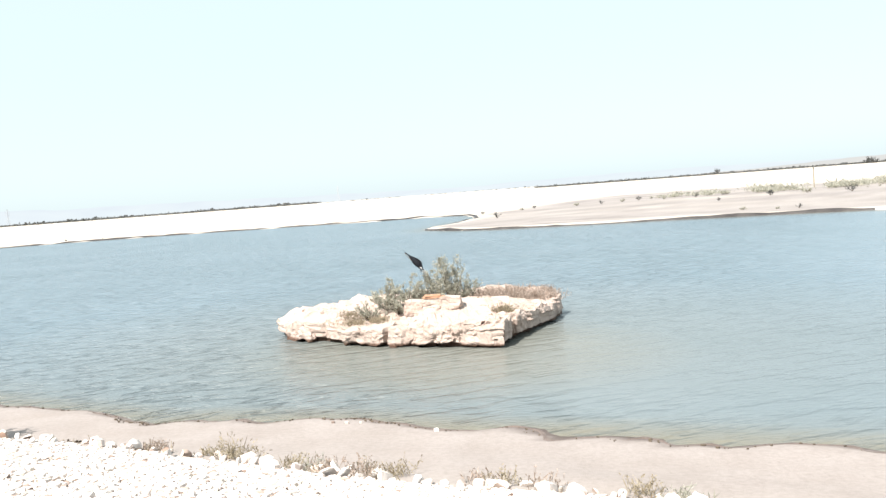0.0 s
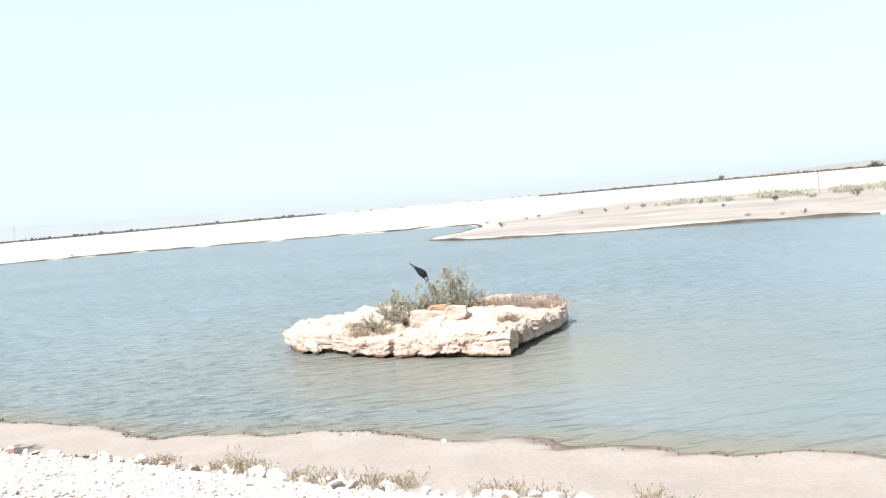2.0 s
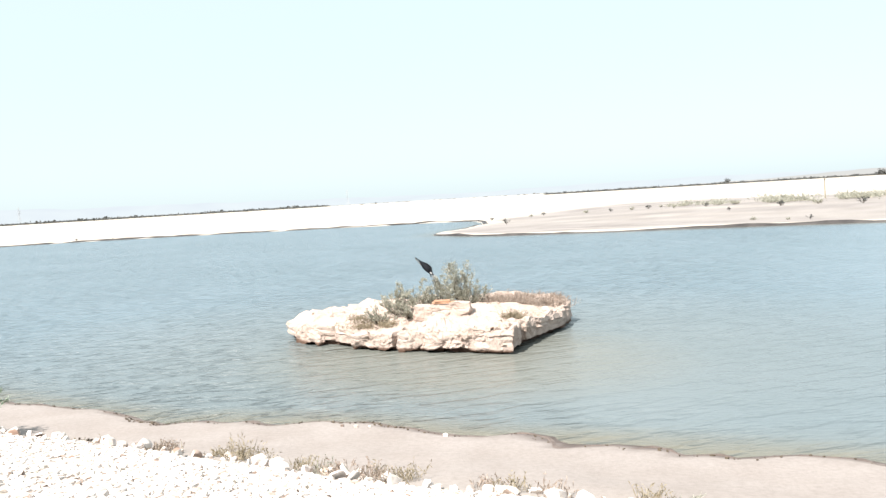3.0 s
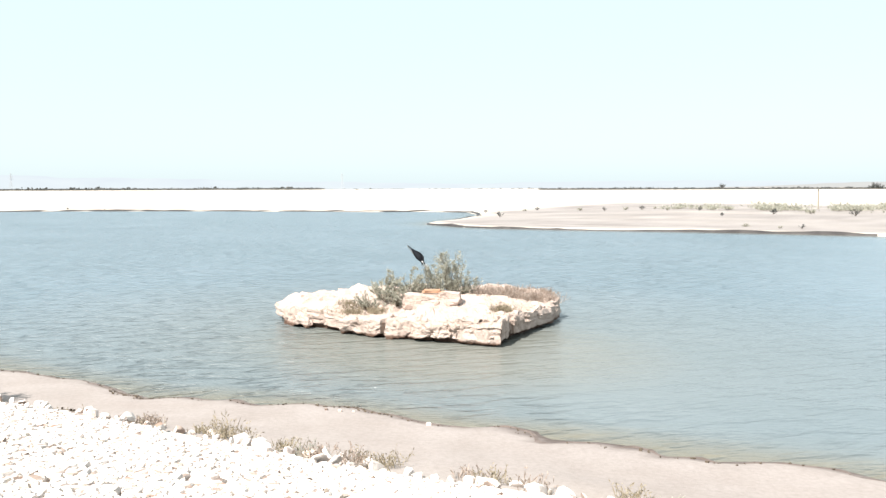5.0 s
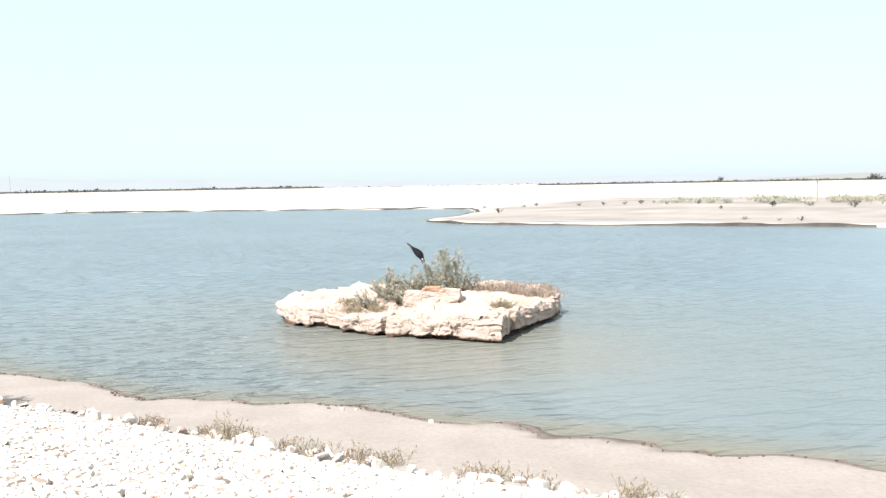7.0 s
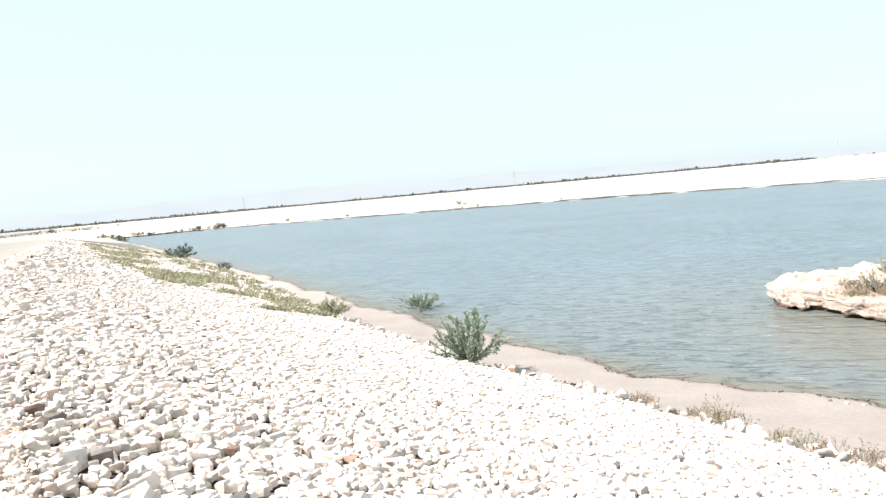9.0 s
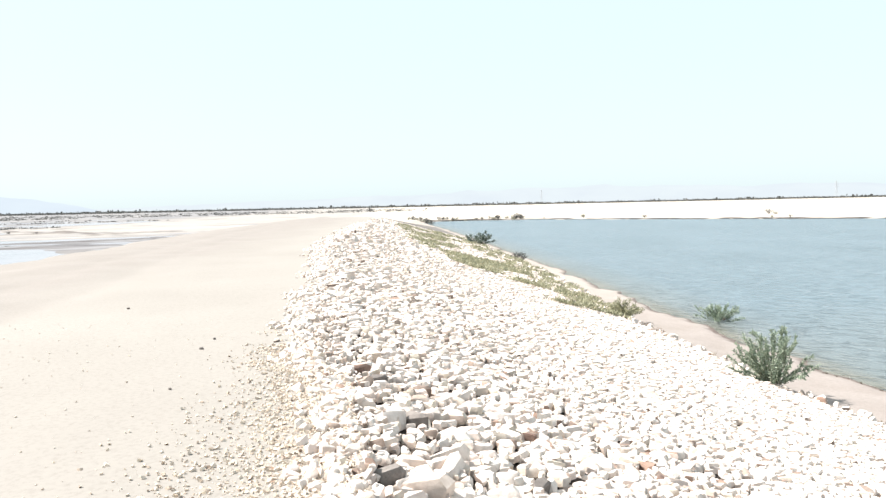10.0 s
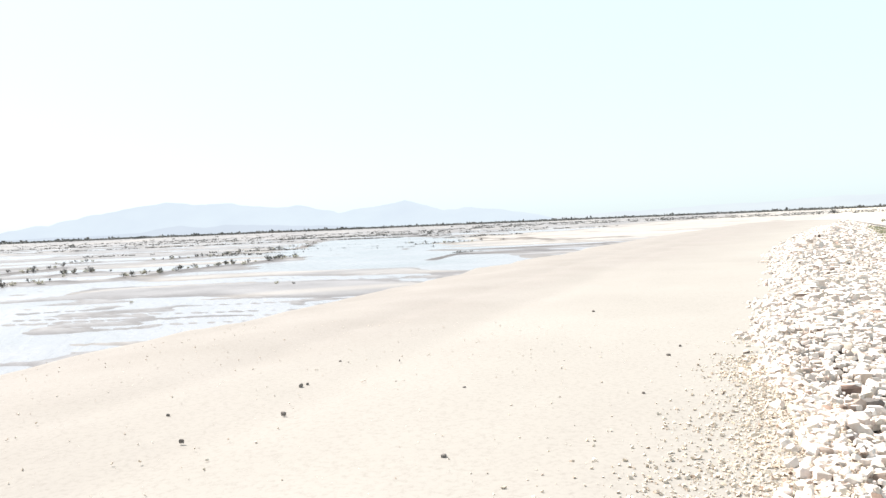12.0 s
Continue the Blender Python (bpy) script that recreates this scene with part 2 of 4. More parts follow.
GREY_GREEN = leafy("tamarisk_leaf", (0.270, 0.267, 0.207), (0.508, 0.485, 0.405), 0.42)
DRY = leafy("dry_straw", (0.227, 0.185, 0.121), (0.383, 0.327, 0.234))
RUST = leafy("rusty_straw", (0.256, 0.195, 0.153), (0.426, 0.348, 0.291))
GRASS = leafy("bank_grass", (0.209, 0.211, 0.130), (0.391, 0.378, 0.256))
SAGE = leafy("sage_leaf", (0.147, 0.196, 0.139), (0.408, 0.466, 0.359))
FAR_LEAF = leafy("far_scrub", (0.064, 0.067, 0.064), (0.128, 0.126, 0.117))
BARK = earthy("bark", (0.071, 0.057, 0.043), (0.142, 0.114, 0.085), 3.0, 30.0, 0.01)
CLOTH = earthy("black_cloth", (0.009, 0.010, 0.014), (0.021, 0.023, 0.028), 4.0, 60.0, 0.002)
WHITE_CLOTH = earthy("white_cloth", (0.426, 0.426, 0.426), (0.532, 0.532, 0.532), 4.0, 60.0, 0.002)
ORANGE = earthy("orange_brick", (0.391, 0.206, 0.121), (0.469, 0.298, 0.206), 3.0, 30.0, 0.01)
WET_MUD = earthy("wet_mud", (0.035, 0.032, 0.032), (0.071, 0.064, 0.060), 0.6, 8.0, 0.03, 0.5)
WET_SILT = earthy("wet_silt", (0.106, 0.082, 0.071), (0.170, 0.135, 0.117), 2.5, 14.0, 0.03, 0.6)
STEEL = earthy("galvanised_steel", (0.426, 0.442, 0.460), (0.494, 0.511, 0.528), 0.5, 3.0, 0.01, 0.5)

# ---- plan: s runs along the embankment, w from it towards the lake ----
BEARING = radians(64.8)
ALONG = np.array((-math.sin(BEARING), math.cos(BEARING)))
ACROSS = np.array((math.cos(BEARING), math.sin(BEARING)))


def spot(s, w, z=0.0):
    return Vector((*(ALONG * s + ACROSS * w), z))


def polar(yaw, far, z=0.0):
    """A place by its bearing from the origin, to the left of +y."""
    return Vector((-math.sin(radians(yaw)) * far, math.cos(radians(yaw)) * far, z))


LATTICE = np.random.RandomState(4).rand(256, 256)


def value_noise(x, y):
    xi, yi = np.floor(x).astype(int), np.floor(y).astype(int)
    fx, fy = x - xi, y - yi
    fx, fy = fx * fx * (3 - 2 * fx), fy * fy * (3 - 2 * fy)
    a, b = LATTICE[xi % 256, yi % 256], LATTICE[(xi + 1) % 256, yi % 256]
    c, d = LATTICE[xi % 256, (yi + 1) % 256], LATTICE[(xi + 1) % 256, (yi + 1) % 256]
    return (a * (1 - fx) + b * fx) * (1 - fy) + (c * (1 - fx) + d * fx) * fy


def fbm(x, y, octaves=4):
    total, size = 0.0, 1.0
    for k in range(octaves):
        total, size = total + size * (value_noise(x * 2**k + 17 * k, y * 2**k + 31 * k) - 0.5), size / 2
    return total


def ease(a, b, x):
    t = np.clip((x - a) / (b - a), 0, 1)
    return t * t * (3 - 2 * t)


CREST = 4.0
LAKE = [(-260, 34), (-60, 22), (-12, 19.2), (0.5, 17.5), (4.3, 17.0), (6.6, 16.75), (9.2, 16.05), (12.7, 15.9), (16.6, 14.9), (17.3, 14.35), (18.4, 13.95), (19.2, 14.3), (22, 14.1), (36, 13.9),
        (65, 14.3), (110, 14.1), (180, 13.6), (262, 11), (284, 14), (288, 30), (284, 50), (250, 78), (218, 104), (190, 127), (157, 143), (112, 156),
        (104, 163), (90, 160), (76, 140), (73.5, 127), (70.5, 117), (68.5, 109), (66.5, 104.5), (59, 99.6), (51.7, 97.4), (41, 98.6), (29.5, 100.2), (20, 101.2), (4, 102), (-60, 108), (-260, 120)]


def lake_distance(s, w):
    """Metres from the lake's edge, positive on land."""
    best, inside = np.full(s.shape, 1e9), np.zeros(s.shape, bool)
    for (a, b), (c, d) in zip(LAKE, LAKE[1:] + LAKE[:1]):
        ex, ey = c - a, d - b
        t = np.clip(((s - a) * ex + (w - b) * ey) / (ex * ex + ey * ey), 0, 1)
        best = np.minimum(best, np.hypot(s - a - t * ex, w - b - t * ey))
        if b != d:
            inside ^= ((b > w) != (d > w)) & (s < a + (w - b) / (d - b) * ex)
    return np.where(inside, -best, best)


def toe(s):
    return np.interp(s, [-40, 0, 5, 8, 15, 20, 33, 45, 61, 110, 186, 300], [13.5, 12.8, 12.3, 11.7, 11.3, 10.7, 10.5, 11.3, 12.0, 12.2, 11.7, 10.0])


def shoulder(s):
    """Where the road ends and the stone slope begins."""
    return np.interp(s, [0, 5, 10, 14, 30, 50, 95, 300], [-0.75, -0.9, -1.15, -1.45, -2.9, -3.0, -2.3, -2.3])


def ragged_edge(s):
    """The line where the facing stones begin; by the camera's stand a strip of gravel lies before them."""
    line = np.interp(s, [3.5, 4.6, 5.5, 6.5, 8.5, 10.5, 13, 16], [0.15, 0.02, -0.16, -0.38, -0.58, -0.98, -1.18, -1.45])
    return np.where(s < 16, line, shoulder(s) + 0.4) + 0.4 * fbm(s / 1.2, s * 0 + 5, 3)


def road_rim(s):
    return np.interp(s, [-40, 0, 6, 12, 18, 26, 41, 80, 112, 300], [-9.0, -9.4, -9.8, -10.7, -11.2, -12.3, -13.4, -15, -14.6, -16])


def crest(s):
    return CREST - 2.6 * ease(115, 300, s) - 3.4 * ease(300, 420, s)


def along(s, w, line):
    """Distance in plan from a line of points."""
    best = np.full(np.shape(s), 1e9)
    for (a, b), (c, d) in zip(line, line[1:]):
        ex, ey = c - a, d - b
        t = np.clip(((s - a) * ex + (w - b) * ey) / (ex * ex + ey * ey), 0, 1)
        best = np.minimum(best, np.hypot(s - a - t * ex, w - b - t * ey))
    return best


# the marsh: low dikes with shrubs, mud bars with their half widths, the channel between two bars, and the long pool with its tail
DIKES = ([(73, -85.5), (81, -88), (89, -90), (98, -92), (111, -94.5), (129, -99.5), (142, -98)], [(126, -137.5), (147, -144), (170, -146), (196, -151), (278, -205), (374, -272)],
         [(44, -104), (64, -98), (68, -90)], [(79.5, -107), (88, -107)], [(70, -122), (85.5, -129), (101, -133)], [(123, -165), (128, -156)], [(175, -234), (189, -198)],
         [(108.5, -58.5), (127, -64), (129, -56), (130.5, -43)], [(168, -98), (155, -89), (147, -72), (152, -52), (162, -45)], [(225, -130), (201, -102), (214, -84), (207, -70)],
         [(431, -316), (439, -287), (440, -254), (300, -156)], [(262, -123), (194, -69), (205, -53)], [(332, -167), (266, -100)], [(240, -392), (239, -328), (327, -413), (324, -352), (315, -301)])
BARS = (([(40, -72), (49, -66), (56, -63)], 2.0), ([(57, -63), (61, -52), (60, -40)], 7.0), ([(76, -75), (82, -66), (83, -56), (84, -46)], 6.0))
CHANNEL = [(64, -74), (69, -61), (72, -53), (77, -44)]
POOL = [(99, -66), (120, -76), (160, -106), (250, -160), (312, -196)]
TAIL = [(89, -43), (104, -49), (120, -57)]


def flats(s, w):
    """Marshy flats behind the embankment: a shallow sheet of water broken by streaks, bars and dikes of mud."""
    far = np.hypot(s, w)
    u, v = 0.45 * s + 0.89 * w, 0.89 * s - 0.45 * w
    wobble = 3.0 * fbm(s / 11, w / 11, 3)
    h = 0.226 + 0.06 * fbm(u / 26, v / 7, 4)
    h += 0.13 * np.maximum(0, 1 - np.abs(fbm(u / 8, v / 2.8, 2) + 0.05) / 0.085) * ease(110, 70, far) * ease(-0.5, 0.0, fbm(u / 20 + 9, v / 8, 2))
    h += 0.30 * (fbm(u / 45, v / 10, 4) + 0.06) * ease(90, 150, far)
    h += 0.22 * ease(430, 900, far) + 0.17 * ease(120, 210, s) * ease(-150, -80, w) * ease(-0.5, 0.3, fbm(u / 40, v / 11, 3)) + 0.10 * ease(190, 300, s) * ease(-150, -80, w)
    wide = 12 + 15 * ease(110, 220, s)
    h -= 0.45 * np.exp(-((np.maximum(0, along(s, w, POOL) + wobble) / wide) ** 4))
    h -= 0.30 * np.exp(-((np.maximum(0, along(s, w, TAIL) + 0.5 * wobble) / 6.0) ** 4))
    for line, half in BARS:
        h += 0.16 * np.exp(-((np.maximum(0, along(s, w, line) + 0.7 * wobble) / half) ** 4))
    h -= 0.20 * np.exp(-(((along(s, w, CHANNEL) + 0.3 * wobble) / 1.5) ** 2))
    for line in DIKES:
        h += 0.36 * np.exp(-(((along(s, w, line) + 0.4 * wobble) / (1.0 + 0.006 * far)) ** 2))
    return h


def land(s, w):
    """Height of the ground."""
    d = lake_distance(s, w)
    ragged = d + (0.8 * fbm(s / 2.2, w / 2.2, 3) + 0.3 * fbm(s / 0.7, w / 0.7, 2)) * ease(0, 60, 75 - w) + 2.0 * fbm(s / 9, w / 9, 3) * ease(40, 60, w)
    near = ease(60, 40, w)
    shore = (0.07 * near + 0.30 * (1 - near)) * ease(0.0, 0.5, ragged) + 0.45 * ease(0.2, 6.5 * near + 45 * (1 - near), ragged)
    shore += 0.10 * fbm(s / 14, w / 14, 3) * ease(4, 20, ragged) + 0.015 * fbm(s / 0.8, w / 0.8, 2) * ease(0.3, 2, ragged)
    shore += 1.1 * np.exp(-(((s - 305) / 9) ** 2 + ((w - 62) / 14) ** 2))
    bed = np.maximum(-2.5, -0.02 - 0.10 * np.maximum(-ragged, 0))
    natural = np.where(ragged > 0, shore, bed)
    top = crest(s)
    slope = top - (top - 0.5) * np.clip((w - shoulder(s) - 0.9) / (toe(s) - shoulder(s) - 0.9), 0, 1.0) ** 0.96
    lakeward = np.where(w < toe(s), np.maximum(slope, natural), natural)
    rim = road_rim(s) + 0.5 * fbm(s / 3.0, w * 0 + 3, 3)
    fall = top - np.maximum(0, rim - w) / 2.6 - 0.1 * ease(2.5, 0, w - rim) + 0.03 * fbm(s / 4, w / 1.5, 3)
    swell = 4.0 * ease(750, 1500, np.hypot(s, w))
    return swell + np.where(w < shoulder(s) + 0.5, np.where(w < -40, flats(s, w), np.maximum(fall, flats(s, w))), lakeward)


def height(s, w):
    return float(land(np.array([float(s)]), np.array([float(w)]))[0])


# ---- mesh helpers ----
def mesh_object(name, verts, faces, material, smooth=False, crisp=None):
    me = bpy.data.meshes.new(name)
    me.from_pydata([tuple(v) for v in verts] if not isinstance(verts, np.ndarray) else verts.tolist(), [], faces if isinstance(faces, list) else faces.tolist())
    me.materials.append(material)
    if smooth:
        me.polygons.foreach_set("use_smooth", [True] * len(me.polygons))
    me.update()
    if crisp:
        me.set_sharp_from_angle(angle=radians(crisp))
    return new(name, me)


def child(ob, parent):
    ob.parent = parent
    return ob


def part(name, bm, material, parent, label=""):
    me = bpy.data.meshes.new(name)
    bm.to_mesh(me)
    bm.free()
    me.materials.append(material)
    ob = new(name, me)
    ob.parent = parent
    return tagged(ob, label)


def steps_out(lo, hi, fine, grow, reach):
    """Coordinates that are fine between lo and hi and widen outwards to the reach."""
    mid = list(np.arange(lo, hi + fine / 2, fine))
    up, down, step = [], [], fine
    while hi + sum(up) < reach:
        step *= grow
        up.append(step)
    return np.array([lo - x for x in np.cumsum(up)][::-1] + mid + [hi + x for x in np.cumsum(up)])


def sheet(name, ss, ww, height_of, material, smooth=True):
    s, w = np.meshgrid(ss, ww, indexing="ij")
    z = height_of(s, w)
    xy = s[..., None] * ALONG + w[..., None] * ACROSS
    verts = np.concatenate([xy, z[..., None]], -1).reshape(-1, 3)
    n, m = s.shape
    i = (np.arange(n - 1)[:, None] * m + np.arange(m - 1)).ravel()
    faces = np.stack([i, i + m, i + m + 1, i + 1], 1)[:, ::-1]
    return mesh_object(name, verts, faces, material, smooth), s.ravel(), w.ravel(), z.ravel()


def attribute(ob, name, kind, values):
    a = ob.data.attributes.new(name, kind, "POINT")
    a.data.foreach_set("color" if kind == "FLOAT_COLOR" else "value", np.ascontiguousarray(values, dtype=np.float32).ravel())


# ---- ground, road, water ----
SS = np.unique(np.concatenate([steps_out(-2, 46, 0.5, 1.05, 4800), np.arange(46, 120, 1.3), np.arange(120, 260, 2.6)]).round(3))
WW = np.unique(np.concatenate([steps_out(-17, 19, 0.35, 1.05, 4800), np.arange(97, 110, 0.7), np.arange(-240, -75, 2.6), np.arange(-75, -24, 0.95)]).round(3))


def ground_height(s, w):
    z = land(s, w)
    covered = 1.9 * ease(0.2, 0.9, w - road_rim(s) + 4) * ease(0.3, -0.3, w - toe(s) + 0.4) * ease(320, 300, s) * ease(-40, -30, s)
    return z - 0.12 * covered


ground, gs, gw, gz = sheet("ground", SS, WW, ground_height, SOIL)
gd = lake_distance(gs, gw)
mud = ease(-14, -22, gw) * np.clip(0.95 + 0.5 * fbm((gs + gw) / 60, (gs - gw) / 9, 4), 0, 1) * ease(3200, 1500, np.hypot(gs, gw)) * (1 - 0.4 * ease(130, 230, gs) * ease(-190, -110, gw))
mud = np.clip(mud, 0, 1)
spit = np.clip(0.85 + 0.9 * fbm(gs / 40, gw / 3.0, 3), 0, 1) * ease(100, 75, gd + 18 * fbm(gs / 12, gw / 8)) * ease(1.0, 3.4, gd + 3 * fbm(gs / 14, gw / 4, 3)) * ease(80, 95, gw) * ease(88, 78, gs)
mud = np.maximum(mud, 0.8 * spit)
silt = ease(9, 3, gd) * ease(5, 9, gw) * ease(60, 40, gw) * (0.7 + 0.3 * ease(55, 28, gs)) + 0.62 * spit + 0.7 * np.exp(-(((gs - 303) / 10) ** 2 + ((gw - 60) / 16) ** 2))
wet = ease(0.045, 0.01, gz) * ease(60, 40, gw) * (gw > -12)
wet = np.maximum(wet, spit * np.clip(0.12 + 0.5 * fbm(gs / 5, gw / 2.5, 3), 0, 0.45))
# the ground is darkened along the lines of the marsh dikes
banks = ease(2.6, 0.8, np.min([along(gs, gw, line) for line in DIKES], axis=0)) * (gw < -30)
wet = np.maximum(wet, np.maximum(0.40 * ease(0.34, 0.27, gz), 0.75 * banks) * (gw < -12))
attribute(ground, "zone", "FLOAT_COLOR", np.stack([mud, np.clip(silt, 0, 1), np.clip(wet, 0, 1), np.ones_like(mud)], 1))
tagged(ground, "pale sand plain with mud flats and pinkish beach", "ground", kind="structure")

road_s = np.concatenate([np.arange(-34, 0, 2.0), np.arange(0, 40, 0.4), np.arange(40, 300, 4.0)])
s, u = np.meshgrid(road_s, np.linspace(0, 1, 70), indexing="ij")
w = road_rim(s) - 3.0 + u * (np.maximum(ragged_edge(s) + 0.2, shoulder(s) + 0.1) - road_rim(s) + 3.0)
z = land(s, w) + 0.03 + 0.012 * fbm(s / 1.6, w / 1.2, 3) - 0.3 * ease(0.985, 1.0, u) - 0.3 * ease(0.02, 0.0, u)
z -= 0.025 * np.exp(-(((w - road_rim(s) - 3.4) / 0.35) ** 2)) + 0.02 * np.exp(-(((w - road_rim(s) - 5.2) / 0.35) ** 2))
n, m = s.shape
i = (np.arange(n - 1)[:, None] * m + np.arange(m - 1)).ravel()
verts = np.concatenate([s[..., None] * ALONG + w[..., None] * ACROSS, z[..., None]], -1).reshape(-1, 3)
road = mesh_object("road", verts, np.stack([i, i + m, i + m + 1, i + 1], 1)[:, ::-1], ROAD, True)
attribute(road, "loose", "FLOAT", ease(-3.0, -8.5, w + 2.2 * fbm(s / 6, w / 2, 3)).ravel())
tagged(road, "wide unpaved road of packed pale sand along the embankment crest", "dirt road", kind="structure")

slope_s = np.concatenate([np.arange(-34, 0, 2.0), np.arange(0, 40, 0.4), np.arange(40, 190, 2.0)])
s, u = np.meshgrid(slope_s, np.linspace(0, 1, 60), indexing="ij")
w = shoulder(s) + u * (toe(s) + 0.3 * fbm(s / 1.5, s * 0, 2) - shoulder(s))
z = land(s, w) - 0.075 + 0.04 * fbm(s / 0.5, w / 0.5, 2) - 0.25 * ease(0.97, 1.0, u) - 0.2 * ease(0.04, 0.0, u)
n, m = s.shape
i = (np.arange(n - 1)[:, None] * m + np.arange(m - 1)).ravel()
verts = np.concatenate([s[..., None] * ALONG + w[..., None] * ACROSS, z[..., None]], -1).reshape(-1, 3)
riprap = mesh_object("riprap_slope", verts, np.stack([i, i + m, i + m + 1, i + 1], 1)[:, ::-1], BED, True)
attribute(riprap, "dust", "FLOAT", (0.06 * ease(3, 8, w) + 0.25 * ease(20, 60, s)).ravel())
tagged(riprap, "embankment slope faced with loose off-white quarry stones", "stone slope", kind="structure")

lake, ls, lw, lz = sheet("lake", steps_out(-2, 46, 1.0, 1.06, 320)[8:], np.concatenate([np.arange(9, 48, 0.6), np.arange(48, 170, 3.0)]), lambda s, w: 0 * s, LAKE_WATER)
depth = np.clip(-lake_distance(ls, lw) / 5, 0, 1)
# round the island the shallow tint also stands in for its brownish reflection
depth = np.minimum(depth, 0.10 + np.clip(np.hypot((ls - 14.5) / 1.3, lw - 24) - 4.0, 0, 18) / 18)
attribute(lake, "depth", "FLOAT", depth)
# the water lies calmer in the island's lee
lee = np.exp(-((ls - 10) / 8) ** 2 - ((lw - 24) / 6.5) ** 2)
attribute(lake, "wind", "FLOAT", np.clip((1 - 0.78 * lee + 0.25 * fbm(ls / 9, lw / 5, 3)) * (0.55 + 0.45 * ease(2, 16, ls)), 0.15, 1.2))
tagged(lake, "blue-green turbid lake with small wind ripples", "lake", kind="structure")
marsh, ms, mw, mz = sheet("marsh_pools", np.concatenate([np.linspace(-250, 40, 6), np.linspace(50, 400, 90), np.linspace(420, 900, 6)]), np.concatenate([np.linspace(-800, -260, 6), np.linspace(-250, -17, 80)]), lambda s, w: 0 * s + 0.25, MARSH_WATER)
attribute(marsh, "wind", "FLOAT", np.ones_like(ms))
deep = np.exp(-((np.maximum(0, along(ms, mw, POOL) - 4) / (14 + 15 * ease(110, 220, ms))) ** 4))
attribute(marsh, "depth", "FLOAT", np.maximum(deep, 0.5 * np.exp(-((along(ms, mw, TAIL) / 7) ** 2))))
tagged(marsh, "shallow shining pools between mud bars", "pools", kind="structure")


def shore_bank():
    """The dark wet face of the low bank that the lake has cut along its far side."""
    line = np.array(LAKE[18:39], float)
    pts = []
    for a, b in zip(line, line[1:]):
        count = max(2, int(np.linalg.norm(b - a) / 1.2))
        out = np.array((b[1] - a[1], a[0] - b[0])) / np.linalg.norm(b - a)
        for k in range(count):
            p, t = a + (b - a) * k / count, np.linspace(-4, 4, 161)
            q = p + out * t[:, None]
            z = land(q[:, 0], q[:, 1])
            if z[0] > z[-1]:
                q, z = q[::-1], z[::-1]
            pts.append(q[int(np.argmax(z > 0.12))])
    pts = np.array(pts)
    verts, faces = [], []
    for k, p in enumerate(pts):
        d = pts[min(k + 1, len(pts) - 1)] - pts[max(k - 1, 0)]
        n = np.array((d[1], -d[0])) / (np.linalg.norm(d) + 1e-9)
        n = n if lake_distance(np.array([p[0] + n[0] * 3]), np.array([p[1] + n[1] * 3]))[0] < lake_distance(np.array([p[0]]), np.array([p[1]]))[0] else -n
        top = 0.28 + 0.05 * float(ease(120, 200, p[0])) + 0.30 * float(fbm(np.array([p[0] / 5]), np.array([p[1] / 5]), 3)[0])
        for off, z in ((0.55, -0.1), (0.45, top * 0.6), (0.2, top), (-0.5, top - 0.2)):
            verts.append(spot(*(p + n * off), float(z)))
        if k:
            a = (k - 1) * 4
            faces += [(a + j, a + 4 + j, a + 5 + j, a + 1 + j) for j in range(3)]
    return tagged(mesh_object("shore_bank", verts, faces, WET_MUD), "dark wet mud bank along the far shore", "mud bank", kind="structure")


shore_bank()


def tide_line():
    """Wet silt and fine debris left along the near water's edge."""
    ss = np.concatenate([np.arange(-6, 40, 0.12), np.arange(40, 120, 0.6)])
    verts, faces = [], []
    for k, s in enumerate(ss):
        ww = np.linspace(12, 19.5, 300)
        z = land(0 * ww + s, ww)
        w = ww[int(np.argmax(z < 0.012))]
        wide = 0.10 + 0.22 * max(0.0, float(fbm(np.array([s / 0.9]), np.array([2.0]), 3)[0]) + 0.25)
        for off, z0 in ((0.10, -0.02), (0.02, 0.012), (-wide * 0.5, 0.03), (-wide, 0.0)):
            ground_z = float(land(np.array([s]), np.array([w + off]))[0])
            verts.append(spot(s, w + off, max(z0, ground_z + 0.012) if z0 > 0 else ground_z - 0.02))
        if k:
            a = (k - 1) * 4
            faces += [(a + j, a + 1 + j, a + 5 + j, a + 4 + j) for j in range(3)]
    return tagged(mesh_object("tide_line", verts, faces, WET_SILT), "damp brown silt line along the water's edge", "wet silt", kind="structure")


tide_line()


# ---- far mountains ----
def mountain_range(name, far, profile, material, seed):
    """A ridge between bearings; profile: rows of bearing and height angle, in degrees."""
    yaws = np.linspace(profile[0][0], profile[-1][0], 160)
    tops = np.interp(yaws, [p[0] for p in profile], [p[1] for p in profile])
    tops = np.maximum(0.02, tops + 0.22 * fbm(yaws / 1.6 + seed, yaws * 0 + seed, 4) * np.minimum(1, tops))
    verts, faces = [], []
    for k, (yaw, top) in enumerate(zip(yaws, tops)):
        for out, share in ((0, -0.02), (110, 0.35), (200, 0.7), (330, 1.0), (480, -0.02)):
            verts.append(polar(yaw, far + out, 5.6 + (far + out) * math.tan(radians(top * share)) - (20 if share < 0 else 0)))
        if k:
            a = (k - 1) * 5
            faces += [(a + j, a + 5 + j, a + 6 + j, a + 1 + j) for j in range(4)]
    ob = mesh_object(name, verts, faces, material)
    return tagged(ob, "pale blue mountain range with haze put into its glowing colour", "mountains", kind="structure")


